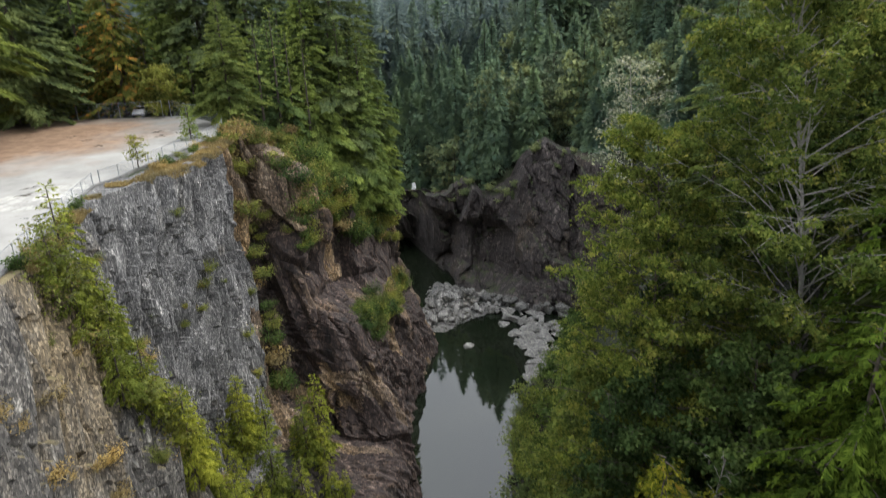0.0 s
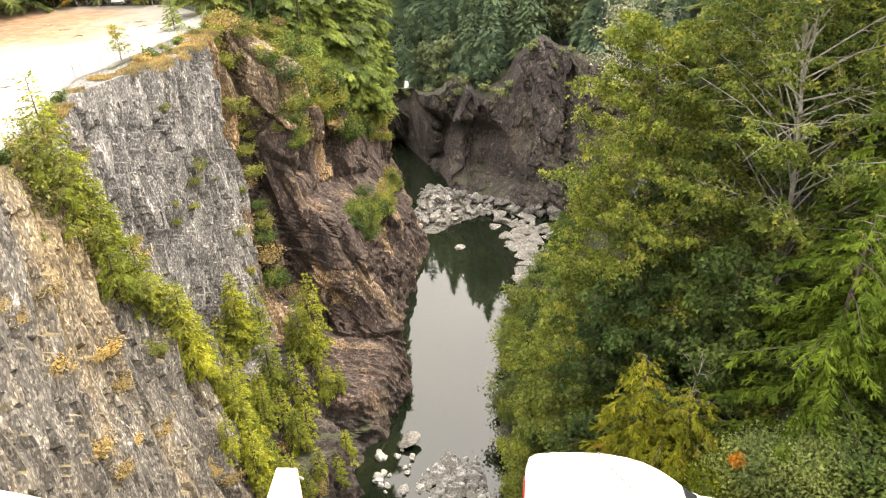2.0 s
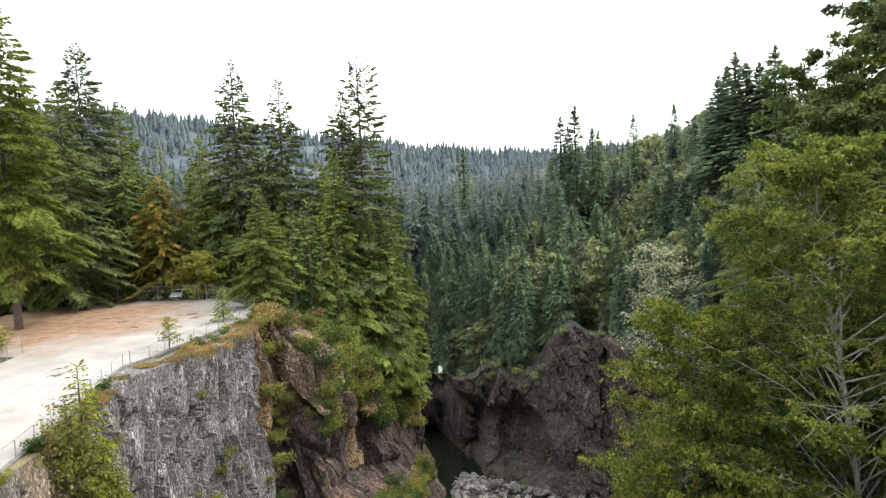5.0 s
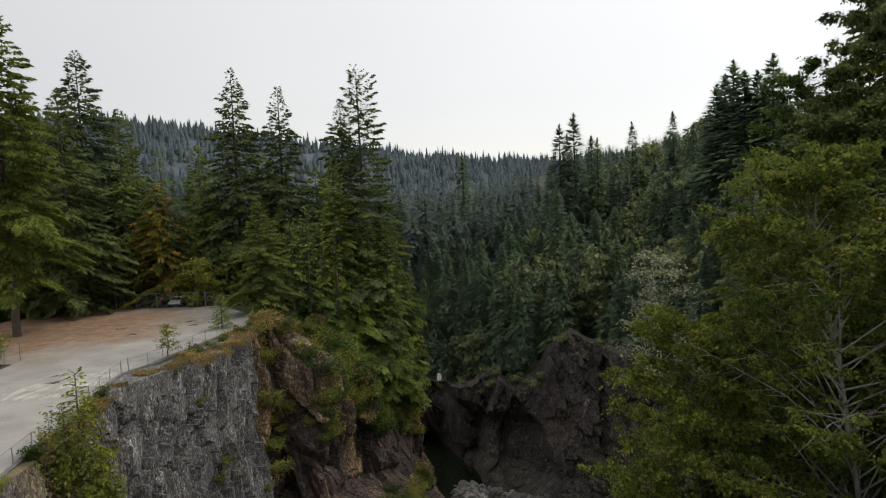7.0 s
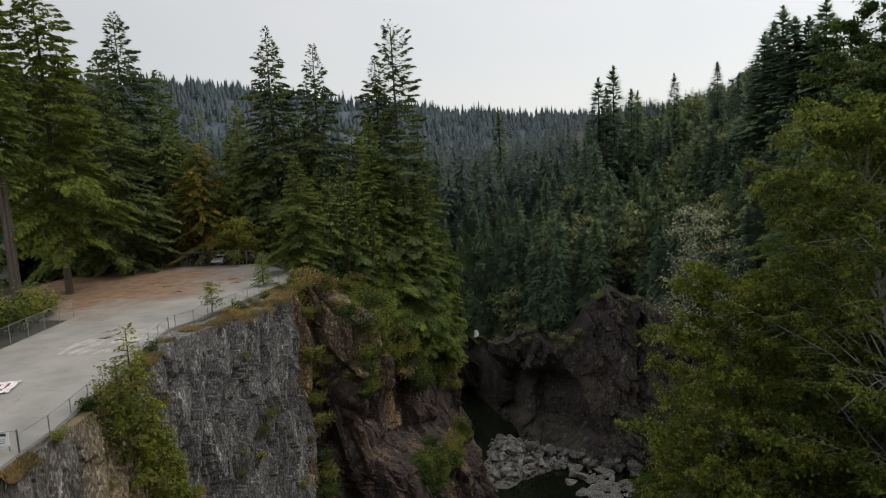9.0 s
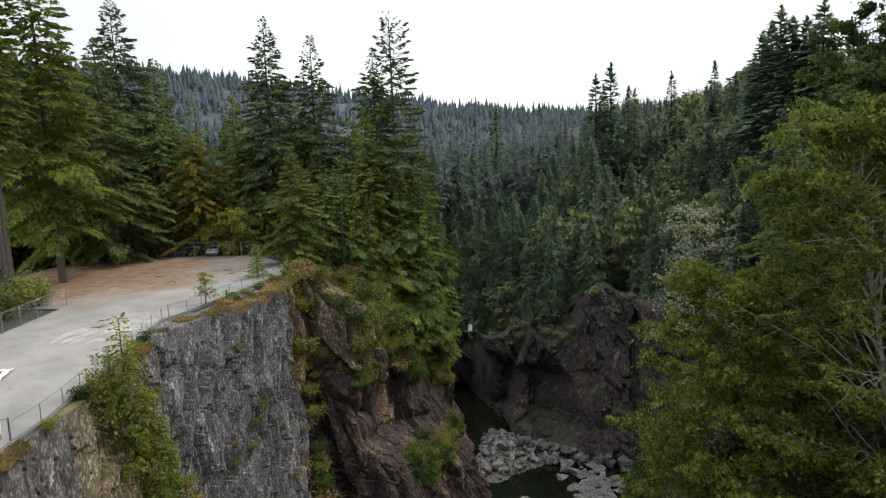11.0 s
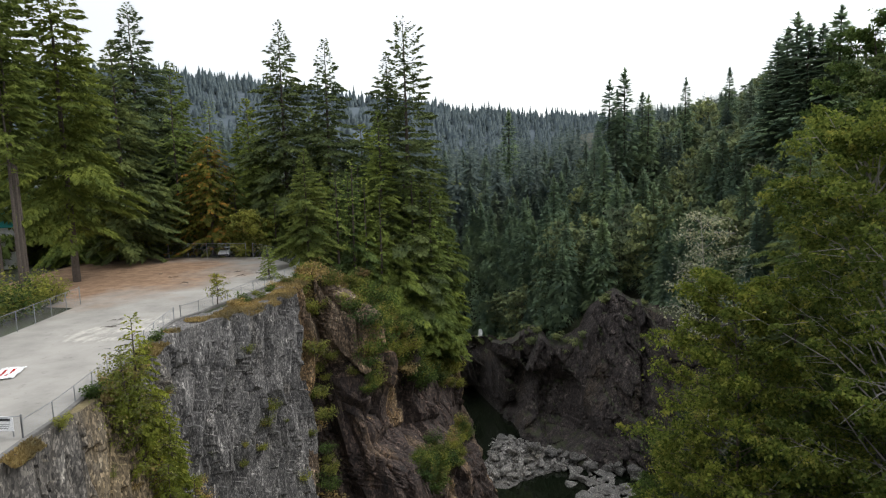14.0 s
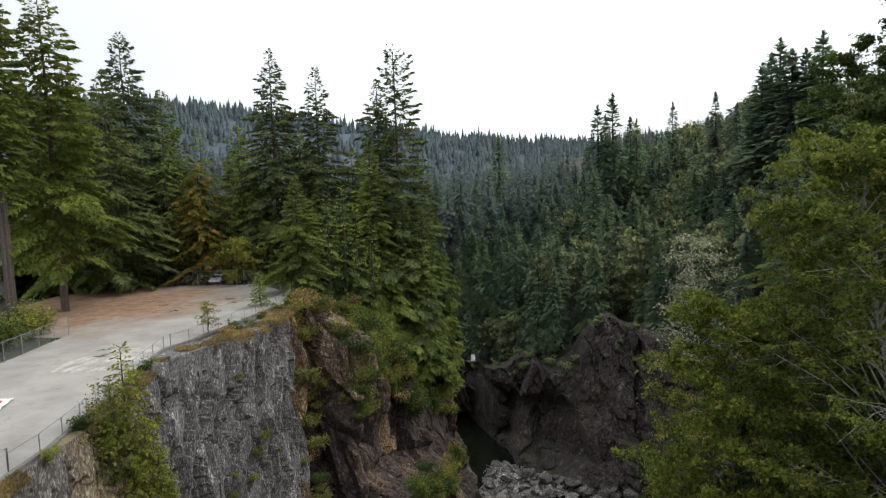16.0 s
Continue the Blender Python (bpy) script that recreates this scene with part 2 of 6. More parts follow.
M_LIME = foliage("lime_shoots", (0.070, 0.105, 0.012), (0.235, 0.270, 0.030), spread=0.1, glow=0.4)
M_CEDAR = foliage("cedar_sprays", (0.032, 0.060, 0.010), (0.140, 0.198, 0.034), spread=0.2)
M_MAPLE = foliage("maple_leaves", (0.062, 0.098, 0.025), (0.256, 0.292, 0.072), (0.36, 0.35, 0.08), 0.18, 0.45, 0.2)
M_ALDER = foliage("alder_leaves", (0.045, 0.080, 0.026), (0.150, 0.205, 0.072), spread=0.25, glow=0.4)
M_SHRUB = foliage("shrub_leaves", (0.14, 0.16, 0.042), (0.33, 0.345, 0.108), (0.34, 0.25, 0.09), 0.12, 0.42, 0.25)
M_SILVER = foliage("silvery_leaves", (0.13, 0.16, 0.12), (0.40, 0.42, 0.36), glow=0.3)
M_RUST = foliage("rusty_sprays", (0.12, 0.145, 0.040), (0.29, 0.285, 0.075), (0.58, 0.30, 0.07), 0.30, 0.5)
M_GRASS = foliage("dry_grass", (0.24, 0.165, 0.075), (0.46, 0.36, 0.18), spread=0.2, glow=0.3)
M_BARK = plain("bark", (0.085, 0.068, 0.055), 0.9, vary=0.35, scale=6)
M_PALEBARK = plain("pale_alder_bark", (0.36, 0.34, 0.31), 0.85, vary=0.3, scale=3)
M_GREYBARK = plain("grey_maple_bark", (0.23, 0.215, 0.19), 0.9, vary=0.35, scale=4)
M_STEEL = plain("galvanised_steel", (0.32, 0.33, 0.34), 0.5, 0.7, 0.15)
M_CONCRETE = plain("old_concrete", (0.34, 0.33, 0.30), 0.85, vary=0.25, scale=1.2)
M_KERB = plain("dark_kerb_concrete", (0.16, 0.155, 0.145), 0.9, vary=0.3, scale=1.5)
M_CREAM = plain("cream_painted_concrete", (0.80, 0.76, 0.66), 0.7, vary=0.06, scale=2.0)
M_WHITE = plain("white_vehicle_paint", (0.86, 0.86, 0.86), 0.25, vary=0.02)
M_RED = plain("red_lens", (0.45, 0.02, 0.02), 0.2, vary=0.1)
M_TEAL = plain("teal_stripe", (0.03, 0.25, 0.25), 0.4, vary=0.1)
M_GLASS_DARK = plain("dark_vehicle_glass", (0.015, 0.017, 0.02), 0.06, vary=0.1)
M_RUBBER = plain("rubber", (0.02, 0.02, 0.02), 0.8, vary=0.1)
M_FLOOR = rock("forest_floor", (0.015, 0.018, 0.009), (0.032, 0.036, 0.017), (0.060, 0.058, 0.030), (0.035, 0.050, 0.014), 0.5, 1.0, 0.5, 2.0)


def pad_material():
    """Worn pale pavement that passes into brown dirt at its wooded end."""
    m, n, l, out = stuff_mat("worn_pavement")
    p = n.new("ShaderNodeBsdfPrincipled")
    t = noise_node(n, l, 0.25, 8, None, 0.6)
    r = ramp_node(n, [(0.3, (0.24, 0.23, 0.205)), (0.5, (0.32, 0.305, 0.275)), (0.7, (0.39, 0.37, 0.335))])
    l.new(t, r.inputs["Fac"])
    col = r.outputs[0]
    # bright new screed in loose-edged patches beside the fence
    g = n.new("ShaderNodeNewGeometry")
    sp = n.new("ShaderNodeSeparateXYZ")
    l.new(g.outputs["Position"], sp.inputs[0])
    spots = []
    for centre in ((-36.0, 55.0, 45.0), (-34.0, 58.0, 45.0), (-36.0, 86.0, 45.0)):
        away, near = n.new("ShaderNodeVectorMath"), n.new("ShaderNodeMapRange")
        away.operation = "DISTANCE"
        away.inputs[1].default_value = centre
        l.new(g.outputs["Position"], away.inputs[0])
        near.inputs["From Min"].default_value, near.inputs["From Max"].default_value = 7.5, 2.5
        l.new(away.outputs["Value"], near.inputs["Value"])
        spots.append(near)
    band = n.new("ShaderNodeMath")
    band.operation = "MAXIMUM"
    l.new(spots[0].outputs[0], band.inputs[0])
    l.new(spots[1].outputs[0], band.inputs[1])
    band2 = n.new("ShaderNodeMath")
    band2.operation = "MAXIMUM"
    l.new(band.outputs[0], band2.inputs[0])
    l.new(spots[2].outputs[0], band2.inputs[1])
    band = band2
    t2 = noise_node(n, l, 0.75, 7, (1.4, 0.6, 1), 0.65)
    mm = n.new("ShaderNodeMath")
    mm.operation = "MULTIPLY"
    l.new(band.outputs[0], mm.inputs[0])
    l.new(t2, mm.inputs[1])
    r2 = ramp_node(n, [(0.44, (0, 0, 0)), (0.60, (0.75, 0.75, 0.75))])
    l.new(mm.outputs[0], r2.inputs["Fac"])
    col = mixed(n, l, r2.outputs[0], col, (0.60, 0.57, 0.50))
    # brown dirt spread from the wooded corner
    far = n.new("ShaderNodeVectorMath")
    far.operation = "DISTANCE"
    far.inputs[1].default_value = (-56.0, 84.0, 45.0)
    l.new(g.outputs["Position"], far.inputs[0])
    t3 = noise_node(n, l, 0.16, 6)
    ma = n.new("ShaderNodeMath")
    ma.operation = "MULTIPLY_ADD"
    ma.inputs[1].default_value = 22.0
    l.new(t3, ma.inputs[0])
    l.new(far.outputs["Value"], ma.inputs[2])
    r3 = n.new("ShaderNodeMapRange")
    r3.inputs["From Min"].default_value, r3.inputs["From Max"].default_value = 34.0, 24.0
    l.new(ma.outputs[0], r3.inputs["Value"])
    t4 = noise_node(n, l, 0.9, 7)
    r4 = ramp_node(n, [(0.35, (0.20, 0.12, 0.07)), (0.65, (0.34, 0.22, 0.135))])
    l.new(t4, r4.inputs["Fac"])
    col = mixed(n, l, r3.outputs[0], col, r4.outputs[0])
    t5 = noise_node(n, l, 1.7, 8, None, 0.7)
    r5 = ramp_node(n, [(0.30, (0.62, 0.6, 0.58)), (0.42, (1, 1, 1))])
    l.new(t5, r5.inputs["Fac"])
    col = mixed(n, l, 0.7, col, r5.outputs[0], "MULTIPLY")
    l.new(col, p.inputs["Base Color"])
    p.inputs["Roughness"].default_value = 0.85
    l.new(bumped(n, l, t5, 0.3, 0.05), p.inputs["Normal"])
    l.new(p.outputs[0], out.inputs["Surface"])
    return m


def water_material():
    m, n, l, out = stuff_mat("river_water")
    p = n.new("ShaderNodeBsdfPrincipled")
    t = noise_node(n, l, 0.09, 3)
    r = ramp_node(n, [(0.35, (0.006, 0.010, 0.005)), (0.7, (0.014, 0.017, 0.010))])
    l.new(t, r.inputs["Fac"])
    l.new(r.outputs[0], p.inputs["Base Color"])
    p.inputs["Roughness"].default_value, p.inputs["IOR"].default_value = 0.03, 1.65
    t2 = noise_node(n, l, 0.7, 3, (1.0, 0.5, 1.0))
    l.new(bumped(n, l, t2, 0.05, 0.05), p.inputs["Normal"])
    l.new(p.outputs[0], out.inputs["Surface"])
    return m


M_PAD, M_WATER = pad_material(), water_material()


# ---- building helpers ----
def mesh_of(name, verts, faces, material, smooth=False):
    me = bpy.data.meshes.new(name)
    v, f = np.asarray(verts, dtype=np.float32), faces
    if isinstance(f, np.ndarray):
        k = f.shape[1]
        me.vertices.add(len(v))
        me.vertices.foreach_set("co", v.ravel())
        me.loops.add(f.size)
        me.loops.foreach_set("vertex_index", f.ravel().astype(np.int32))
        me.polygons.add(len(f))
        me.polygons.foreach_set("loop_start", np.arange(0, f.size, k, dtype=np.int32))
        me.update(calc_edges=True)
    else:
        me.from_pydata(v.tolist(), [], f)
    me.materials.append(material)
    me.polygons.foreach_set("use_smooth", np.full(len(me.polygons), smooth, dtype=bool))
    return me


def thing(name, label, category, group="", kind="", at=(0, 0, 0)):
    ob = new(name)
    ob.empty_display_size = 0.2
    ob.location = at
    return tagged(ob, label, category, group, kind)


def child(name, me, parent, label=""):
    ob = new(name, me)
    ob.parent = parent
    return tagged(ob, label) if label else ob


def part(name, bm, material, parent, label=""):
    me = bpy.data.meshes.new(name)
    bm.to_mesh(me)
    bm.free()
    me.materials.append(material)
    return child(name, me, parent, label)


def box_bm(sx, sy, sz, at=(0, 0, 0), bevel=0.0, turn=None):
    bm = bmesh.new()
    bmesh.ops.create_cube(bm, size=1.0)
    bmesh.ops.scale(bm, vec=(sx, sy, sz), verts=bm.verts)
    if bevel:
        bmesh.ops.bevel(bm, geom=bm.edges[:], offset=bevel, segments=2, affect="EDGES", profile=0.5)
    if turn:
        bmesh.ops.transform(bm, matrix=turn, verts=bm.verts)
    bmesh.ops.translate(bm, vec=at, verts=bm.verts)
    return bm


def tube(points, radii, sides=7):
    """Vertices and quads of a round bar along points."""
    pts = [Vector(p) for p in points]
    verts, faces = [], []
    for i, p in enumerate(pts):
        ahead = (pts[min(i + 1, len(pts) - 1)] - pts[max(i - 1, 0)]).normalized()
        side = ahead.cross(Vector((0.31, 0.17, 0.93)) if abs(ahead.z) < 0.9 else Vector((1, 0.1, 0))).normalized()
        up = side.cross(ahead)
        for k in range(sides):
            w = 2 * math.pi * k / sides
            verts.append(p + (side * math.cos(w) + up * math.sin(w)) * radii[i])
    for i in range(len(pts) - 1):
        for k in range(sides):
            k2 = (k + 1) % sides
            faces.append((i * sides + k, i * sides + k2, (i + 1) * sides + k2, (i + 1) * sides + k))
    return [tuple(v) for v in verts], faces


def gather(pieces):
    verts, faces = [], []
    for v, f in pieces:
        o = len(verts)
        verts.extend(v)
        faces.extend([tuple(i + o for i in q) for q in f])
    return verts, faces


# ---- numeric noise for the ground and the rock ----
HASH = np.random.RandomState(7).rand(65536)


def hashed(i, j, k, salt=0):
    return HASH[((i * 73856093) ^ (j * 19349663) ^ (k * 83492791) ^ (salt * 2654435)) & 65535]


def value_noise(p, salt=0):
    c = np.floor(p).astype(np.int64)
    f = p - c
    f = f * f * (3 - 2 * f)
    out = 0
    for a in (0, 1):
        for b in (0, 1):
            for d in (0, 1):
                w = (f[:, 0] if a else 1 - f[:, 0]) * (f[:, 1] if b else 1 - f[:, 1]) * (f[:, 2] if d else 1 - f[:, 2])
                out = out + w * hashed(c[:, 0] + a, c[:, 1] + b, c[:, 2] + d, salt)
    return out - 0.5


def fbm(p, octaves=4, salt=0):
    out, amp, total = 0, 1.0, 0.0
    for o in range(octaves):
        out = out + amp * value_noise(p * 2.0 ** o + o * 17.3, salt + o)
        total += amp
        amp *= 0.5
    return out / total * 2


def blocks(p, salt=0):
    """Per-cell value of the nearest jittered lattice point, with a tilt inside the cell, and the way to the cell's edge."""
    c = np.floor(p).astype(np.int64)
    best, second = np.full(len(p), 9e9), np.full(len(p), 9e9)
    val = np.zeros(len(p))
    for a in (-1, 0, 1):
        for b in (-1, 0, 1):
            for d in (-1, 0, 1):
                q = c + (a, b, d)
                x = q[:, 0] + hashed(q[:, 0], q[:, 1], q[:, 2], salt)
                y = q[:, 1] + hashed(q[:, 0], q[:, 1], q[:, 2], salt + 1)
                z = q[:, 2] + hashed(q[:, 0], q[:, 1], q[:, 2], salt + 2)
                dx, dy, dz = p[:, 0] - x, p[:, 1] - y, p[:, 2] - z
                s = dx * dx + dy * dy + dz * dz
                v = hashed(q[:, 0], q[:, 1], q[:, 2], salt + 3) - 0.5
                v = v + (hashed(q[:, 0], q[:, 1], q[:, 2], salt + 4) - 0.5) * dz * 1.2 + (hashed(q[:, 0], q[:, 1], q[:, 2], salt + 5) - 0.5) * dy * 1.2
                near = s < best
                second = np.where(near, best, np.minimum(second, s))
                val = np.where(near, v, val)
                best = np.where(near, s, best)
    return val, np.sqrt(second) - np.sqrt(best)


# ---- plan of the gorge (x to the right, y ahead, water at z = 0) ----
WATER_EDGE_LEFT = [(-60, -12), (20, -12), (46, -13), (54, -10), (60, -8), (67, -5.5), (80, -6.3), (96, -3.5), (112, -3.0), (118, -5), (126, -14)]
RIM_LEFT = [(-60, -22), (10, -22.6), (32, -26.1), (37, -26.4), (42, -26.6), (51.7, -29.4), (55, -29.8), (58, -28.9), (60.5, -27.8), (64, -25.9), (67.5, -25.0), (73.3, -25.0), (80, -25.4), (84.6, -25.8), (90, -24.2), (96, -20.5), (104, -17.0), (112, -12.5), (118, -10), (126, -16)]
FENCE_LINE = [(10, -23.5), (32.8, -26.8), (36, -27.0), (38.6, -27.5), (43.2, -28.5), (53.6, -30.8), (57.3, -31.6), (60.1, -32.0), (62.2, -31.0), (64.2, -31.0), (71.1, -29.7), (84.5, -27.7)]
RIM_LEFT_Z = [(-60, 45), (86, 45), (91, 43), (97, 39), (105, 35), (112, 31), (119, 23), (126, 8)]
RIVER = [(-12, -60), (-12, 20), (-13, 46), (-10, 54), (-8, 60), (-5.5, 67), (-6.3, 80), (-3.5, 96), (-3, 112), (-5, 118), (-14, 126), (-40, 135), (-90, 142),
         (-90, 180), (-30, 170), (-13, 163), (-6, 155), (0, 140), (13, 125), (25, 118), (28, 108), (20, 98), (14, 92), (10, 75), (8, 53), (8, -60)]


def along(table, y):
    t = np.array(table)
    return np.interp(y, t[:, 0], t[:, 1])


def river_distance(x, y):
    """Metres from the river's edge, positive on land."""
    best = np.full(x.shape, 1e9)
    inside = np.zeros(x.shape, dtype=bool)
    for (x0, y0), (x1, y1) in zip(RIVER, RIVER[1:] + RIVER[:1]):
        ex, ey = x1 - x0, y1 - y0
        t = np.clip(((x - x0) * ex + (y - y0) * ey) / (ex * ex + ey * ey), 0, 1)
        best = np.minimum(best, np.hypot(x - x0 - t * ex, y - y0 - t * ey))
        if y0 != y1:
            inside ^= ((y0 > y) != (y1 > y)) & (x < (x1 - x0) * (y - y0) / (y1 - y0) + x0)
    return np.where(inside, -best, best)


def hill_height(x, y):
    """The wooded slopes beyond the gorge and on its right bank."""
    h = 22 + 0.21 * np.clip(x, 0, 60) + 0.55 * np.clip(x - 42, 0, 48) + 0.12 * np.clip(x - 150, 0, 400) + 0.10 * np.clip(-x, 0, 300)
    h = h + 0.14 * np.clip(y - 150, 0, 60) + 0.03 * np.clip(y - 210, 0, 400) + 0.09 * np.clip(100 - y, 0, 160)
    return h + 4 * fbm(np.stack([x * 0.02, y * 0.02, 0 * x], 1), 3, 40)


def ground_height(x, y):
    d = river_distance(x, y)
    left = (x < 2) & (y < 131 - 0.28 * x)
    rim, rz = along(RIM_LEFT, y), along(RIM_LEFT_Z, y)
    back = np.minimum(45.0, rz + 0.85 * (rim - x)) - 0.06
    back = np.minimum(back, np.where(y > 112, d * 2.0, 99.0))
    hl = np.where(x < rim - 1.2, back, np.minimum(-3 + d * 0.6, 10))
    hr = np.minimum(hill_height(x, y), np.where(y > 100, np.where(d < 9, -3 + d * 0.5, (d - 7) * 3.2), d * np.interp(y, [26, 36], [3.0, 2.3]) - 1))
    h = np.where(left, hl, hr)
    return np.where(d < 0, np.maximum(-3.0, d * 1.5), h)


def ground_at(x, y):
    return float(ground_height(np.array([float(x)]), np.array([float(y)]))[0])


def stretch_axis(lo, hi, step, far_lo, far_hi):
    mid = list(np.arange(lo, hi + 0.01, step))
    out, s, p = [], step, hi
    while p < far_hi:
        s *= 1.35
        p += s
        out.append(p)
    low, s, p = [], step, lo
    while p > far_lo:
        s *= 1.35
        p -= s
        low.append(p)
    return np.array(low[::-1] + mid + out)


def grid_faces(nu, nv):
    i = np.arange(nu - 1)[:, None] * nv + np.arange(nv - 1)[None, :]
    return np.stack([i, i + 1, i + nv + 1, i + nv], -1).reshape(-1, 4)


def build_ground():
    xs, ys = stretch_axis(-110, 150, 2.0, -2600, 2600), stretch_axis(-20, 300, 2.0, -2600, 2600)
    X, Y = np.meshgrid(xs, ys, indexing="ij")
    x, y = X.ravel(), Y.ravel()
    z = ground_height(x, y)
    pad = (x < along(RIM_LEFT, y) - 1) & (x > -66) & (y < 104)
    z = z + np.where(pad, -0.05, 0.5 * fbm(np.stack([x * 0.2, y * 0.2, 0 * x], 1), 3, 3))
    f = grid_faces(len(xs), len(ys))[:, ::-1]
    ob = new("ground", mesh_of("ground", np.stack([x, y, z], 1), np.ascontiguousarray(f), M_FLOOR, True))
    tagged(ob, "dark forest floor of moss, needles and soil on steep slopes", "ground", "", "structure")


def build_water():
    bm = bmesh.new()
    bmesh.ops.create_grid(bm, x_segments=2, y_segments=2, size=1.0)
    bmesh.ops.scale(bm, vec=(75, 125, 1), verts=bm.verts)
    bmesh.ops.translate(bm, vec=(-25, 70, 0), verts=bm.verts)
    me = bpy.data.meshes.new("water")
    bm.to_mesh(me)
    bm.free()
    me.materials.append(M_WATER)
    tagged(new("water", me), "still dark green river pool mirroring the pale sky", "river water", "", "structure")


def gully_line(z):
    """y of the grey face's edge on the deep gully that parts it from the brown buttress."""
    return np.interp(z, [0, 8, 16, 24, 32, 40, 45], [57, 62, 67.5, 73, 77.5, 79.5, 80])


def gully_back(z):
    """y of the buttress's flank on the far side of the gully."""
    return 83.0 + (z - 42) * 0.30


def eased(a):
    a = np.clip(a, 0, 1)
    return a * a * (3 - 2 * a)


def wall_left(y, z):
    """x of the left gorge wall, before the relief of the rock."""
    xr, zr, xb = along(RIM_LEFT, y), along(RIM_LEFT_Z, y), along(WATER_EDGE_LEFT, y)
    t = np.clip((zr - z) / zr, 0, 1)
    fan = np.interp(t, [0, 0.1, 1], [0, 0.07, 1])
    face = np.interp(t, [0, 0.30, 0.60, 0.70, 0.75, 0.84, 0.89, 1], [0, 0.10, 0.24, 0.36, 0.58, 0.66, 0.92, 1])
    butt = np.interp(t, [0, 0.07, 0.14, 0.50, 0.58, 0.70, 1], [0, 0.12, 0.30, 0.42, 0.70, 0.80, 1])
    head = np.interp(t, [0, 0.30, 0.50, 0.70, 0.77, 1], [0, 0.25, 0.42, 0.54, 0.88, 1])
    end = np.clip((y - 96) / 6.0, 0, 1)
    butt = butt * (1 - end) + head * end
    past, near = eased((y - gully_back(z)) / 2.4), eased((47 - y) / 5.0 + 0.5)
    g = face * (1 - past) + butt * past
    g = g * (1 - near) + fan * near
    x = xr + (xb - xr) * g
    gully = eased((y - gully_line(z) + 0.8) / 1.6) * (1 - past) * np.clip((z - 5) / 8, 0, 1) * np.clip((45 - z) / 5, 0, 1)
    # a dark hollow worn into the foot of the brown rock
    hollow = np.exp(-((y - 57.5 - 0.3 * z) / 2.2) ** 2 - ((z - 3.6) / 2.4) ** 2)
    return x - 6.0 * gully - 6.0 * hollow


def build_left_cliff():
    nv, cap = 215, 6
    ys = np.concatenate([np.linspace(16, 78, 280, endpoint=False), np.linspace(78, 89, 150, endpoint=False), np.linspace(89, 125.5, 160)])
    ny = len(ys)
    v = np.concatenate([np.linspace(-cap, -1, cap) / 100, np.linspace(0, 1.04, nv)])
    Y, V = np.meshgrid(ys, v, indexing="ij")
    y0, t = Y.ravel(), V.ravel()
    zr = along(RIM_LEFT_Z, y0)
    z = np.where(t < 0, zr, zr * (1 - t))
    y = y0 - along([(36, 0.5), (62, 0.36), (90, 0.26), (113, 0.0)], y0) * (zr - z)  # joints lean along the wall as they go down
    x = wall_left(y, np.clip(z, 0, 99)) + np.where(t < 0, t * 100 * 0.7, 0)
    p = np.stack([x, y, z], 1)
    past = np.clip((y - gully_line(z)) / 4, 0, 1)
    k = np.clip(wall_left(y, np.clip(z - 1, 0, 99)) - wall_left(y, np.clip(z + 1, 0, 99)), 0, 4) / 2
    turn = np.clip(wall_left(y + 0.4, np.clip(z, 0, 99)) - wall_left(y - 0.4, np.clip(z, 0, 99)), -1.5, 3.2) / 0.8
    turn = turn * np.clip((y - gully_line(z)) / 2, 0, 1)
    norm = np.sqrt(1 + k * k + turn * turn)
    nx, nside, nz = 1 / norm, -turn / norm, k / norm
    q = np.stack([x + along([(44, 0.31), (50, 0.17), (80, 0.17), (84, 0.25)], y0) * z, y0, z], 1)
    b1, e1 = blocks(q * (0.03, 0.15, 0.06), 11)
    b2, e2 = blocks(q * (0.05, 0.62, 0.10), 21)
    b3, _ = blocks(q * (0.1, 1.6, 0.30), 31)
    c1, g1 = blocks(q * (0.13, 0.13, 0.04), 12)
    c2, g2 = blocks(q * (0.32, 0.36, 0.10), 22)
    c3, _ = blocks(q * (0.8, 0.9, 0.28), 32)
    foot = eased((17 - z) / 4) * np.clip(1.5 - turn, 0, 1)  # worn, rounded rock at the foot
    c2 = c2 * (1 - foot) + 0.9 * fbm(p * (0.22, 0.36, 0.12), 4, 52) * foot
    c3 = c3 * (1 - foot) + (1.6 - 3.2 * np.abs(fbm(p * (0.40, 0.6, 0.2), 3, 53)) - 2.4 * np.abs(fbm(p * (1.1, 1.5, 0.6), 2, 54))) * foot
    g2 = g2 + foot
    c1 = c1 * (1 - foot * (1 - eased(g1 / 0.35)))  # no sharp steps between the great blocks of the foot
    slab = eased((49 - y0) / 3)
    b1, b2 = b1 * (1 - slab * (1 - eased(e1 / 0.3))), b2 * (1 - slab * (1 - eased(e2 / 0.35)))
    low = np.maximum(past, np.clip((15 - z) / 5, 0, 1))  # squat blocks in the brown rock, tall plates in the grey
    broken = 1 / (1 + 1.6 * k * (1 - eased((turn - 0.2) / 1.0)))  # gentler slopes are less broken
    broken = np.maximum(broken, 0.75 * foot)
    big = fbm(p * 0.09, 3, 50)
    off = big * 2.0 * (0.5 + 0.9 * past) + (b1 * 0.9 + b2 * 1.15 + b3 * 0.75) * (1 - low) + (c1 * 3.0 + (c2 * 1.6 + c3 * 0.6 - 0.7 * np.clip(0.14 - g2, 0, 1) / 0.14) * broken) * low
    e2 = np.where(low > 0.5, g2, e2)
    off = off - 0.35 * np.clip(0.10 - e2, 0, 1) / 0.10
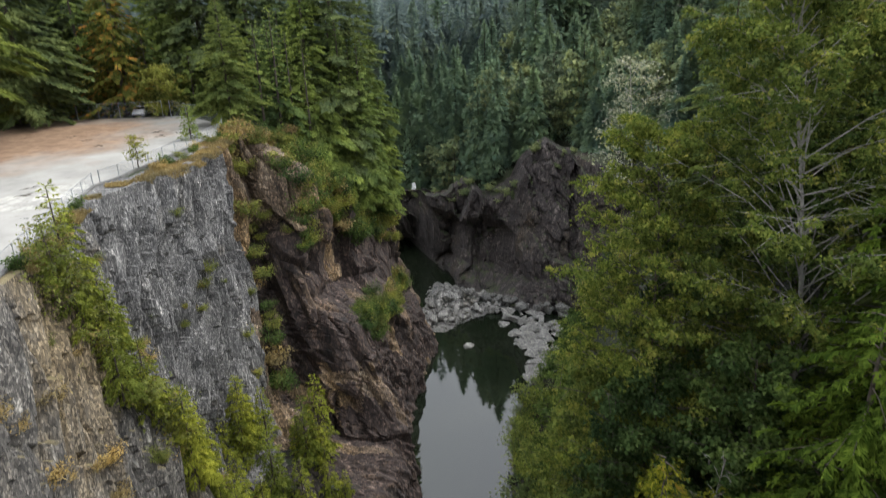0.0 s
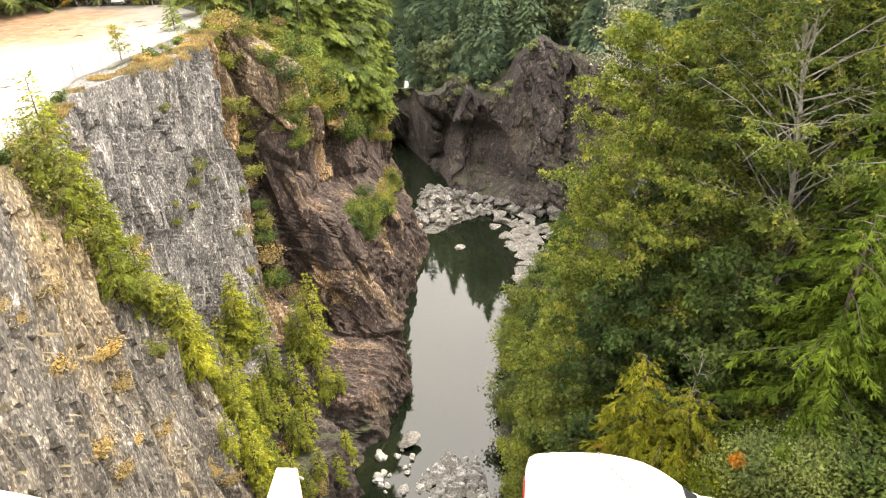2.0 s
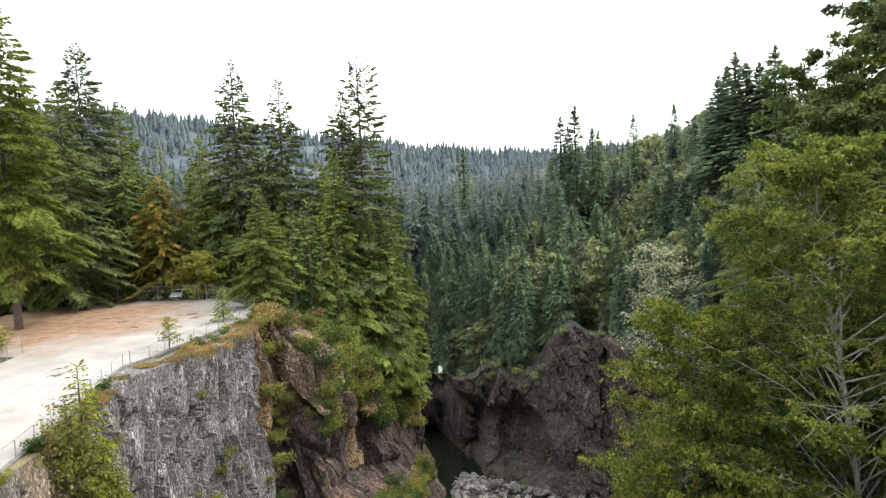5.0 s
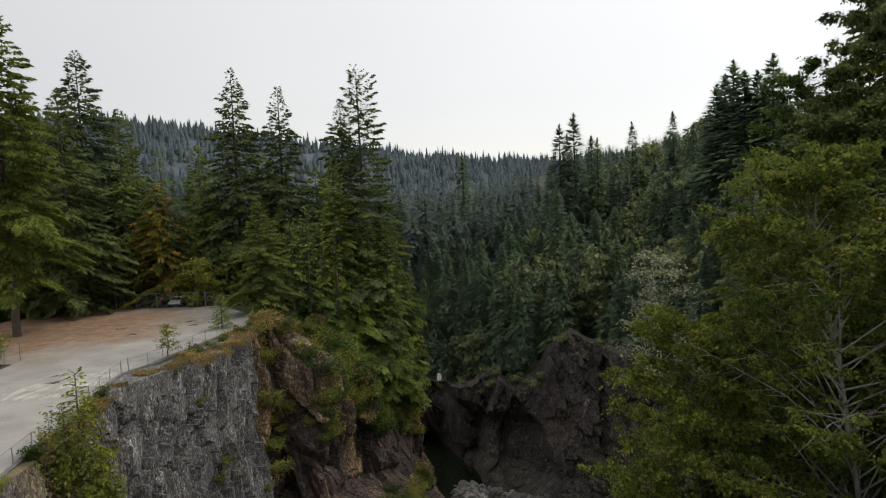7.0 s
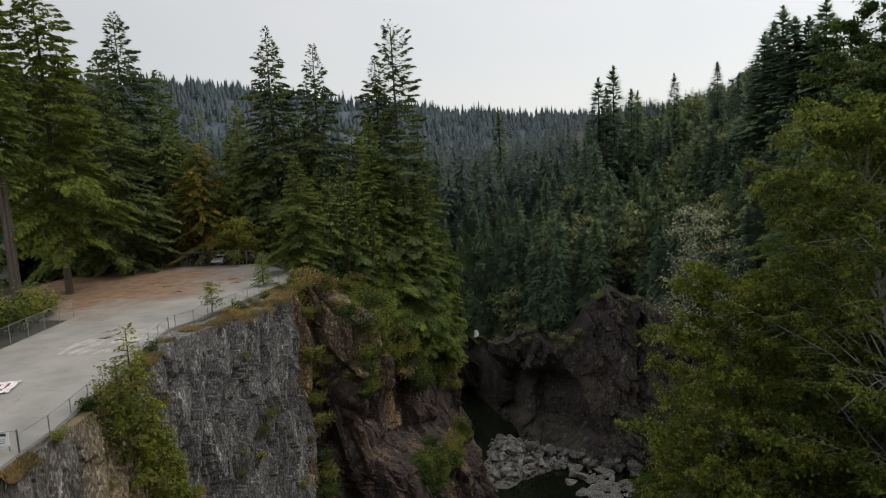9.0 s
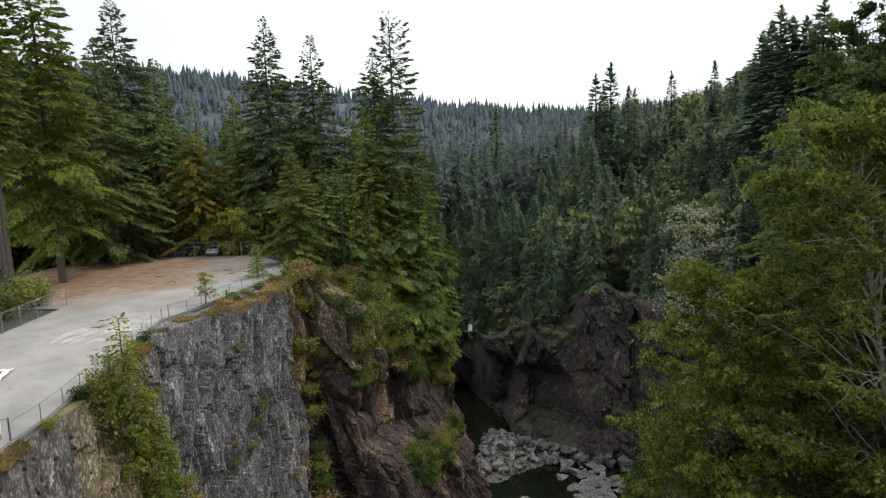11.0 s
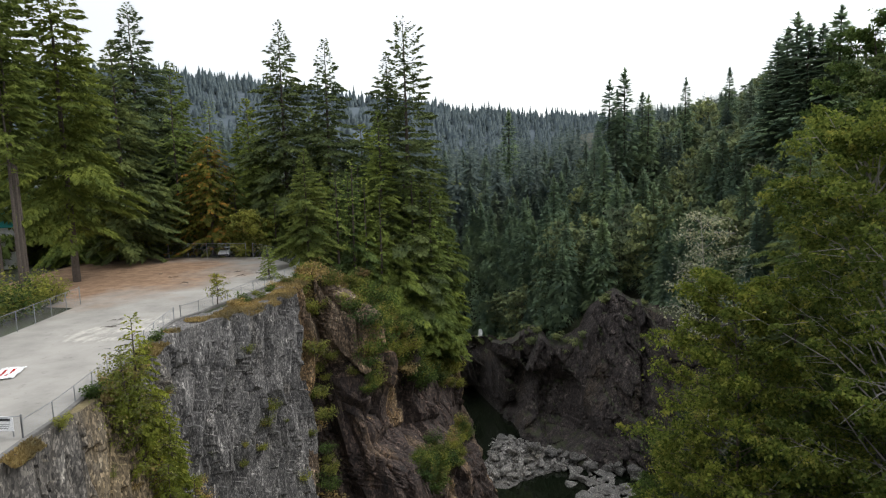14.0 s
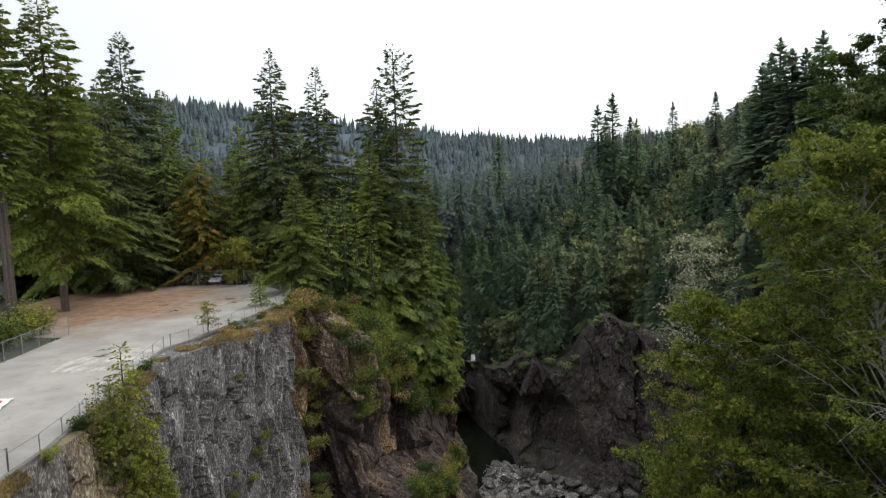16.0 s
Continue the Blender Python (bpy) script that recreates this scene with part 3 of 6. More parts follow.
    calm = np.where(t < 0, 0.0, np.clip((zr - z) / 3.0 + 0.15, 0, 1))
    x = x + off * calm * nx
    z = z + np.where(t < 0, -0.05 + 0.12 * fbm(p * 0.8, 2, 70), fbm(p * 0.3, 2, 71) * 0.5 * calm + 0.5 * off * calm * nz)
    y = y + fbm(p * 0.3, 2, 72) * 0.6 * calm + 0.8 * off * calm * nside
    f = grid_faces(ny, len(v))
    me = mesh_of("cliff_left", np.stack([x, y, z], 1), f, M_GREY)
    me.materials.append(M_BROWN)
    fy, fz = y[f[:, 0]], z[f[:, 0]]
    yb = gully_line(fz) + 1.5 * fbm(np.stack([fy * 0.3, fz * 0.3, 0 * fy], 1), 3, 80)
    me.materials.append(M_FAN)
    fan = fy < 46 + 2.5 * fbm(np.stack([fy * 0.4, fz * 0.4, 0 * fy], 1), 3, 83)
    def patch(a, b, salt):
        return fbm(np.stack([fy * a, fz * b, 0 * fy], 1), 3, salt)
    brown = (fy > yb - 0.6) & (fz < 33 + 3.0 * patch(0.25, 0.1, 84) - 0.35 * np.clip(fy - 92, 0, 40)) | (t[f[:, 0]] < 0) & (fy > 84)
    brown |= fz < along([(34, 0), (38, 12), (42, 17), (49, 16), (58, 14), (64, 14)], fy) + 3.0 * patch(0.3, 0.3, 86)
    tan = brown & (patch(0.34, 0.07, 87) > 0.16) | ~brown & (fy > yb - 0.6) | ~brown & (fy > yb - 3.4 - 2.5 * patch(0.8, 0.12, 88)) & (fz > 9)
    # darker rock near the water; it also stands in for shade at the foot
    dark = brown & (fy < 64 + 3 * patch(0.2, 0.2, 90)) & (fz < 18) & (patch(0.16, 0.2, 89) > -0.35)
    me.materials.append(M_TAN)
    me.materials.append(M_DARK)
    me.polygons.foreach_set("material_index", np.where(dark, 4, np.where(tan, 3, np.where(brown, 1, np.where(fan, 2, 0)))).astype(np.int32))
    ob = new("cliff_left", me)
    tagged(ob, "sheer grey and brown jointed rock wall below the pavement", "cliff", "", "structure")


FAR_CLIFF = [  # rim x, y, z, foot x, y
    (-80, 190, 15, -85, 178), (-30, 172, 14, -31, 178), (-13, 163, 14, -14, 170), (-6, 158, 15, -8, 166), (-1.5, 150, 18, -2.5, 152), (5, 148, 20.5, 4, 134),
    (10.6, 142, 19.5, 12, 126), (16.4, 140, 22, 18, 122), (20, 139, 28, 22, 120), (23.3, 138, 32, 24, 118.5), (27, 135, 30, 26, 117), (36, 126, 27, 31, 110), (44, 112, 26, 33, 100), (50, 96, 26, 36, 88)]


def far_rim(x):
    """Height of the dark wall's rim, below which no tree stands."""
    return float(np.interp(x, [-8, -1.5, 5, 11, 16, 20, 27, 36, 44], [6, 10, 16, 17, 22, 29.5, 29, 26, 25]))


def build_far_cliff():
    t = np.array(FAR_CLIFF, dtype=float)
    s = np.concatenate([[0], np.cumsum(np.hypot(np.diff(t[:, 0]), np.diff(t[:, 1])))])
    ns, nv = 430, 105
    u = np.linspace(0, s[-1], ns)
    C = [np.interp(u, s, t[:, k]) for k in range(5)]
    v = np.concatenate([[-0.3, -0.15], np.linspace(0, 1.05, nv)])
    U, V = np.meshgrid(np.arange(ns), v, indexing="ij")
    k, w = U.ravel(), V.ravel()
    rx, ry, rz, fx, fy = (c[k] for c in C)
    jag = fbm(np.stack([u[k] * 0.22, 0 * w, 0 * w], 1), 4, 91) * 2.2
    lean = np.interp(w, [-0.3, 0, 0.2, 0.55, 0.8, 1.05], [-0.2, 0, 0.12, 0.42, 0.62, 1.05])
    x, y = rx + (fx - rx) * lean, ry + (fy - ry) * lean
    z = np.where(w < 0, rz + jag - w * 2, (rz + jag) * (1 - w))
    p = np.stack([x, y, z], 1)
    q = p + np.stack([np.interp(x, [0, 10, 30], [0.1, 0.35, 1.0]) * z, 0 * z, 0 * z], 1)  # bedding leans to one side
    b1, _ = blocks(q * (0.11, 0.11, 0.045), 111)
    b2, e2 = blocks(q * (0.30, 0.30, 0.12), 121)
    b3, _ = blocks(q * (0.9, 0.9, 0.45), 131)
    off = fbm(p * 0.08, 3, 150) * 1.6 + b1 * 4.2 + b2 * 1.5 + b3 * 0.4 - 0.4 * np.clip(0.12 - e2, 0, 1) / 0.12
    # undercut above the fallen blocks
    off = off + 1.6 - 5.5 * eased((17 - x) / 5) * eased((15 - z) / 5) * np.clip(z / 4, 0.3, 1)
    calm = np.where(w < 0, 0.4, 1.0)
    nx, ny = fx - rx, fy - ry
    far = np.hypot(nx, ny)
    x, y = x + nx / far * off * calm, y + ny / far * off * calm
    z = z + fbm(p * 0.2, 2, 171) * 0.6 * calm
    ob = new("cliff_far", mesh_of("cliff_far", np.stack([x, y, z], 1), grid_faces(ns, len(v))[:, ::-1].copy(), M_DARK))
    tagged(ob, "dark craggy rock wall at the bend of the gorge", "cliff", "", "structure")


def build_pad():
    """The pavement on the left rim, one slab with a slightly uneven top."""
    ys = np.linspace(10, 101, 70)
    right = along(FENCE_LINE, ys) + 0.1
    right = np.where(ys > 86, along([(86, -28.4), (92, -30), (97, -34), (101, -38.5)], ys), right)
    left = along([(10, -44), (40, -44.0), (53.5, -44.9), (66, -46.0), (67, -64), (101, -66)], ys)
    nu = 60
    u = np.linspace(0, 1, nu)
    x = (right[:, None] + (left - right)[:, None] * u[None, :]).ravel()
    y = np.repeat(ys, nu)
    z = 45.03 + 0.05 * fbm(np.stack([x * 0.12, y * 0.12, 0 * x], 1), 2, 5)
    top = np.stack([x, y, z], 1)
    ob = new("pavement", mesh_of("pavement", top, grid_faces(len(ys), nu)[:, ::-1].copy(), M_PAD))
    ob.data.flip_normals()
    tagged(ob, "pale worn pavement with brown dirt and bright patches", "pavement", "", "structure")


build_ground()
build_water()
build_left_cliff()
build_far_cliff()
build_pad()
# ---- plants ----
def kites(base, out, side, length, width, bend):
    """Folded four-cornered sprays: base point, way out, way sideways, all rows of arrays."""
    n = len(base)
    down = np.zeros((n, 3))
    down[:, 2] = -1
    l, w, b = length[:, None], width[:, None], bend[:, None]
    mid = base + out * l * 0.45
    v = np.stack([base, mid + side * w + down * b * l * 0.25, base + out * l + down * b * l, mid - side * w + down * b * l * 0.25], 1)
    return v.reshape(-1, 3)


def kite_faces(n):
    i = np.arange(n)[:, None] * 4
    return np.concatenate([i + (0, 1, 2), i + (0, 2, 3)], 1).reshape(-1, 3)


def barbs(base, out, side, length, width, bend):
    """Slim three-cornered sprays, for needles seen from afar."""
    tip = base + out * length[:, None]
    tip[:, 2] -= bend * length
    return np.stack([base + side * width[:, None], tip, base - side * width[:, None]], 1).reshape(-1, 3)


def barb_faces(n):
    return np.arange(n * 3).reshape(-1, 3)


def unit(a):
    return a / np.maximum(np.linalg.norm(a, axis=1), 1e-9)[:, None]


def conifer_meshes(height, radius, seed, bare=0.08, whorl=0.55, per=5, spray=0.62, gaps=0.0, droop=0.35, shape=0.75, step=0.42, tip_up=0.25, material=None, trunk_r=0.0, thin=1.0, bark=None):
    """Trunk and crown of a conifer: whorls of drooping branches set with folded sprays."""
    r = np.random.RandomState(seed)
    n = int(height * (1 - bare) / whorl * per)
    zf = bare + (1 - bare) * (np.arange(n) + r.rand(n)) / n
    keep = r.rand(n) > gaps * np.clip(1.3 - zf, 0.2, 1)
    zf = zf[keep]
    n = len(zf)
    az = np.arange(n) * 2.399 + r.rand(n) * 1.4
    lump = 0.6 + 0.75 * np.array([hashed(int(a * 1.3) % 5, int(z * height / 2.6), seed) for a, z in zip(az % 6.283, zf)])
    L = radius * np.clip((1 - zf), 0.0, 1) ** shape * np.where(zf < bare + 0.15, 0.55 + 3 * (zf - bare), 1.0) * lump * (0.75 + 0.45 * r.rand(n)) + 0.4
    rise = np.interp(zf, [0, 0.5, 0.85, 1], [-0.25, -0.02, 0.35, 1.1]) + (r.rand(n) - 0.5) * 0.2
    area = 0.30 * L * L + 0.2 * L
    m = np.maximum(np.maximum(5, (L / step * 0.5).astype(int)), (thin * 1.25 * area / (0.30 * spray * spray)).astype(int))
    idx = np.repeat(np.arange(n), m)
    t = len(idx)
    f = 1 - np.sqrt(r.rand(t)) * 0.94  # a fan of twigs, widest near its middle
    a, Li = az[idx], L[idx]
    way = np.stack([np.cos(a), np.sin(a), 0 * a], 1)
    across = np.stack([-np.sin(a), np.cos(a), 0 * a], 1)
    sign = np.where(r.rand(t) < 0.5, -1.0, 1.0)[:, None]
    twig = unit(way * 0.75 + across * sign * (0.55 + 0.4 * r.rand(t, 1)))
    f = 1 - f
    s = r.rand(t) * 0.42 * Li * np.clip(1.12 - f, 0, 1) * np.clip(f * 4, 0.2, 1)
    base = way * (f * Li)[:, None] + twig * s[:, None]
    base[:, 2] = zf[idx] * height + rise[idx] * f * Li - droop * f ** 2 * Li + tip_up * np.clip(f - 0.7, 0, 1) ** 2 * Li - (0.18 + 0.5 * droop) * s
    base += (r.rand(t, 3) - 0.5) * 0.10 * spray
    slope = rise[idx] - 2 * droop * f
    jitter = (r.rand(t, 1) - 0.5) * 0.9
    o = twig + across * jitter
    o[:, 2] = slope * 0.6 - 0.12 + (r.rand(t) - 0.5) * 0.45
    o = unit(o)
    sd = unit(np.cross(o, r.randn(t, 3) * 0.9 + (0, 0, 1.0)))
    ln = spray * (0.5 + 0.7 * r.rand(t)) * np.clip(Li / 2.0, 0.7, 1.0)
    sets = [barbs(base - o * (0.3 * ln)[:, None], o, sd, ln, ln * 0.30, 0.05 + 0.25 * r.rand(t))]
    v = np.concatenate(sets)
    crown = mesh_of("crown", v, barb_faces(len(v) // 3), material)
    tr = trunk_r or height * 0.011 + 0.05
    wob = (r.rand(5, 2) - 0.5) * height * 0.006
    hs = [0, 0.25, 0.5, 0.75, 0.985]
    tv, tf = tube([(0, 0, -1.0)] + [(wob[i][0] * (i > 0), wob[i][1] * (i > 0), h * height) for i, h in enumerate(hs)], [tr * 1.25] + [tr * (1 - 0.95 * h) + 0.012 for h in hs], 8)
    pieces = [(tv, tf)]
    for i in np.nonzero(L > radius * 0.35)[0][::5]:  # bare limbs that show between the sprays
        p0 = np.array([0, 0, zf[i] * height])
        w = np.array([math.cos(az[i]), math.sin(az[i]), 0])
        pts = [tuple(p0 + w * L[i] * q + (0, 0, rise[i] * q * L[i] - droop * q * q * L[i])) for q in (0, 0.45, 0.9)]
        pieces.append(tube(pts, [0.045, 0.03, 0.012], 4))
    trunk = mesh_of("trunk", *gather(pieces), bark or M_BARK)
    return trunk, crown


def far_conifer(height, radius, seed, boughs, material, bare=0.06, shape=0.8, spray=1.5):
    """A conifer for the far slopes: a ragged cone of many drooping sprays round a dense heart."""
    r = np.random.RandomState(seed)
    zf = bare + (1 - bare) * (1 - r.rand(boughs) ** 0.78)
    a = r.rand(boughs) * 6.283
    lump = 0.70 + 0.55 * hashed((a * 1.1).astype(np.int64), (zf * height / 2.2).astype(np.int64), 0, seed)
    R = (radius * np.clip(1 - zf, 0, 1) ** shape + 0.15) * lump * np.interp(zf, [bare, bare + 0.10], [0.65, 1.0])
    f = 0.35 + 0.65 * np.sqrt(r.rand(boughs))
    L = np.minimum(spray * (0.6 + 0.8 * r.rand(boughs)), R * 0.9 + 0.35)
    tilt = np.interp(zf, [0, 0.6, 0.9, 1], [-0.45, -0.25, 0.3, 1.4]) + (r.rand(boughs) - 0.5) * 0.5
    aw = a + (r.rand(boughs) - 0.5) * 1.2
    way = unit(np.stack([np.cos(aw), np.sin(aw), tilt], 1))
    across = unit(np.stack([-np.sin(aw), np.cos(aw), (r.rand(boughs) - 0.5) * 0.9], 1))
    base = np.stack([np.cos(a) * (R * f - L * 0.5), np.sin(a) * (R * f - L * 0.5), zf * height - 0.22 * R * f], 1)
    v = barbs(base, way, across, L, L * (0.22 + 0.14 * r.rand(boughs)), 0.05 + 0.2 * r.rand(boughs))
    w = r.rand() * 3 + np.arange(4) * math.pi / 4  # dense heart of the crown
    heart = barbs(np.tile((0.0, 0.0, height * bare), (4, 1)), np.tile((0.0, 0.0, 1.0), (4, 1)), np.stack([np.cos(w), np.sin(w), 0 * w], 1), np.full(4, height * (0.8 - bare)), np.full(4, radius * 0.26), np.zeros(4))
    v = np.concatenate([v, heart])
    trunk = mesh_of("trunk", *tube([(0, 0, -1.0), (0, 0, height * 0.5), (0, 0, height * 0.985)], [height * 0.012, height * 0.008, 0.03], 5), M_BARK)
    return trunk, mesh_of("crown", v, barb_faces(boughs + 4), material)


def cedar_meshes(height, radius, seed, material, whorl=0.55, per=5, frond=1.0, step=0.30):
    """A red cedar: long drooping limbs hung with flat pointed fronds."""
    r = np.random.RandomState(seed)
    n = int(height / whorl * per)
    zf = 0.02 + 0.97 * (np.arange(n) + r.rand(n)) / n
    a = np.arange(n) * 2.399 + r.rand(n) * 1.2
    L = radius * np.clip(1 - zf, 0, 1) ** 0.62 * (0.6 + 0.6 * r.rand(n)) + 0.45
    m = (L / step).astype(int) + 3
    i = np.repeat(np.arange(n), m * 2)
    t = len(i)
    f = 0.12 + 0.9 * r.rand(t) ** 0.8
    ai, Li = a[i], L[i]
    way, across = np.stack([np.cos(ai), np.sin(ai), 0 * ai], 1), np.stack([-np.sin(ai), np.cos(ai), 0 * ai], 1)
    sign = np.where(r.rand(t) < 0.5, -1.0, 1.0)
    base = way * (f * Li)[:, None]
    base[:, 2] = zf[i] * height + Li * (0.22 * f - 0.62 * f * f + 0.2 * f ** 4)
    o = way * (0.55 + 0.35 * r.rand(t, 1)) + across * (sign * (0.35 + 0.5 * r.rand(t)))[:, None]
    o[:, 2] = -0.25 - 0.75 * r.rand(t) * (1.15 - f)
    o = unit(o)
    sd = unit(np.cross(o, r.randn(t, 3) * 0.35 + (0, 0, 1.0) + way * 0.5))
    ln = frond * (0.45 + 0.6 * r.rand(t)) * np.clip(Li / 2.4, 0.45, 1.0)
    sets = [kites(base, o, sd, ln, ln * 0.13, 0.15 + 0.25 * r.rand(t))]
    for s, q in ((1, 0.3), (-1, 0.5)):  # side fingers of each frond
        o2 = unit(o * 0.8 + sd * (0.65 * s) + (0, 0, -0.15))
        sets.append(kites(base + o * (ln * q)[:, None], o2, unit(np.cross(o2, np.cross(o, sd))), ln * 0.55, ln * 0.09, np.full(t, 0.2)))
    v = np.concatenate(sets)
    pieces = [tube([(0, 0, -1.0), (0, 0, height * 0.5), (0, 0, height * 0.98)], [height * 0.016, height * 0.010, 0.03], 8)]
    for k in range(0, n, 4):
        w = np.array([math.cos(a[k]), math.sin(a[k]), 0])
        pieces.append(tube([tuple(w * L[k] * q + (0, 0, zf[k] * height + L[k] * (0.22 * q - 0.62 * q * q + 0.2 * q ** 4))) for q in (0, 0.35, 0.7, 1.0)], [0.05, 0.035, 0.02, 0.008], 4))
    return mesh_of("trunk", *gather(pieces), M_BARK), mesh_of("crown", v, kite_faces(len(v) // 4), material)


def plant(name, meshes, label, category, at, turn=0.0, size=1.0, group="", high=1.0):
    ob = thing(name, label, category, group)
    for me in meshes:
        child(me.name.split(".")[0], me, ob)
    ob.matrix_basis = Matrix.Translation(at) @ Matrix.Rotation(turn, 4, "Z") @ Matrix.Diagonal((size, size, size * high, 1))
    return ob


def leafy_meshes(height, reach, seed, leaf=0.22, limbs=26, subs=9, leaves=60, low=0.3, lean=(0, 0), material=None, bark=None, flat=0.45, spread=0.9, trunk_r=0.28, bare_limbs=0, rise=0.7, top_in=0.35, limb=0.33, open_side=None):
    """A broadleaf tree: tapered trunk, limbs and twigs, and leaf clusters in loose level sprays with gaps."""
    r = np.random.RandomState(seed)
    pieces, centres, sizes = [], [], []
    def stem(z):
        q = z / height
        return np.array([lean[0] * q * q, lean[1] * q * q, z])
    hs = np.linspace(0, 0.9, 7)
    pieces.append(tube([tuple(stem(-1.0))] + [tuple(stem(h * height) + np.append(r.randn(2) * 0.08 * (h > 0), 0)) for h in hs], [trunk_r * 1.3] + [trunk_r * (1 - 1.08 * h) + 0.02 for h in hs], 8))
    for i in range(limbs):
        q = low + (0.98 - low) * (i + r.rand()) / limbs
        a = i * 2.399 + r.rand()
        L = reach * (1.0 - (1 - top_in) * max(0, (q - 0.45) / 0.55) ** 1.5) * (0.65 + 0.5 * r.rand())
        s = stem(q * height * 0.92)
        w = np.array([math.cos(a), math.sin(a), 0])
        up = rise * (0.4 + 0.9 * r.rand())
        end = s + w * L + (0, 0, L * up * 0.8)
        midp = s + w * L * 0.5 + (0, 0, L * up * 0.55) + r.randn(3) * 0.06 * L
        pieces.append(tube([tuple(s), tuple(midp), tuple(end)], [trunk_r * limb, trunk_r * limb * 0.55, 0.012], 5))
        for j in range(subs):
            f = 0.3 + 0.7 * (j + r.rand()) / subs
            p = s + (midp - s) * min(1, f * 2) if f < 0.5 else midp + (end - midp) * (f * 2 - 1)
            o = unit(np.array([r.randn(3) * (1, 1, 0.35) + w * 0.6]))[0]
            tip = p + o * L * 0.28 * (0.5 + r.rand())
            if j % 2 == 0:
                pieces.append(tube([tuple(p), tuple((p + tip) / 2 + (0, 0, 0.05)), tuple(tip)], [0.022, 0.014, 0.006], 4))
            shown = open_side and (f < 0.42 or j % 5 > 3) and (p[0] - s[0]) * open_side[0] + (p[1] - s[1]) * open_side[1] > 0.35 * L * open_side[4] and open_side[2] < q < open_side[3]
            if i >= bare_limbs and not shown:
                centres.append((p + tip) / 2 + o * L * 0.05)
                sizes.append(spread * (0.6 + 0.7 * r.rand()))
    c, sz = np.array(centres), np.array(sizes)
    n = len(c) * leaves
    idx = np.repeat(np.arange(len(c)), leaves)
    g = r.randn(n, 3) * 0.5
    pos = c[idx] + g * sz[idx][:, None] * (1, 1, flat)
    pos[:, 2] -= 0.25 * (g[:, 0] ** 2 + g[:, 1] ** 2) * sz[idx]
    o = unit(np.concatenate([r.randn(n, 2), -0.25 - 0.5 * r.rand(n, 1)], 1))
    sd = unit(np.cross(o, r.randn(n, 3) * 0.5 + (0, 0, 1.0)))
    ln = leaf * (0.6 + 0.8 * r.rand(n))
    v = barbs(pos, o, sd, ln, ln * 0.46, 0.1 + 0.2 * r.rand(n))
    return mesh_of("trunk", *gather(pieces), bark or M_BARK), mesh_of("crown", v, barb_faces(n), material)


def shrub_meshes(size, seed, leaf=0.16, stems=9, leaves=55, material=None, tall=1.0):
    r = np.random.RandomState(seed)
    pieces, cs = [], []
    for i in range(stems):
        a, L = i * 2.399 + r.rand(), size * (0.5 + 0.6 * r.rand())
        tip = np.array([math.cos(a) * L * 0.7, math.sin(a) * L * 0.7, L * tall * (0.5 + 0.7 * r.rand())])
        pieces.append(tube([(0, 0, -0.3), tuple(tip * (0.4, 0.4, 0.6)), tuple(tip)], [0.03 * size, 0.02 * size, 0.006], 4))
        for q in (0.45, 0.75, 1.0):
            cs.append(tip * q + r.randn(3) * 0.08 * size)
    c = np.array(cs)
    n = len(c) * leaves
    idx = np.repeat(np.arange(len(c)), leaves)
    pos = c[idx] + r.randn(n, 3) * size * (0.20, 0.20, 0.13)
    o = unit(np.concatenate([r.randn(n, 2), 0.4 - r.rand(n, 1)], 1))
    sd = unit(np.cross(o, r.randn(n, 3) * 0.5 + (0, 0, 1.0)))
    ln = leaf * (0.6 + 0.8 * r.rand(n))
    v = barbs(pos, o, sd, ln, ln * 0.38, 0.1 + 0.3 * r.rand(n))
    return mesh_of("stem", *gather(pieces), M_BARK), mesh_of("leaves", v, barb_faces(n), material)


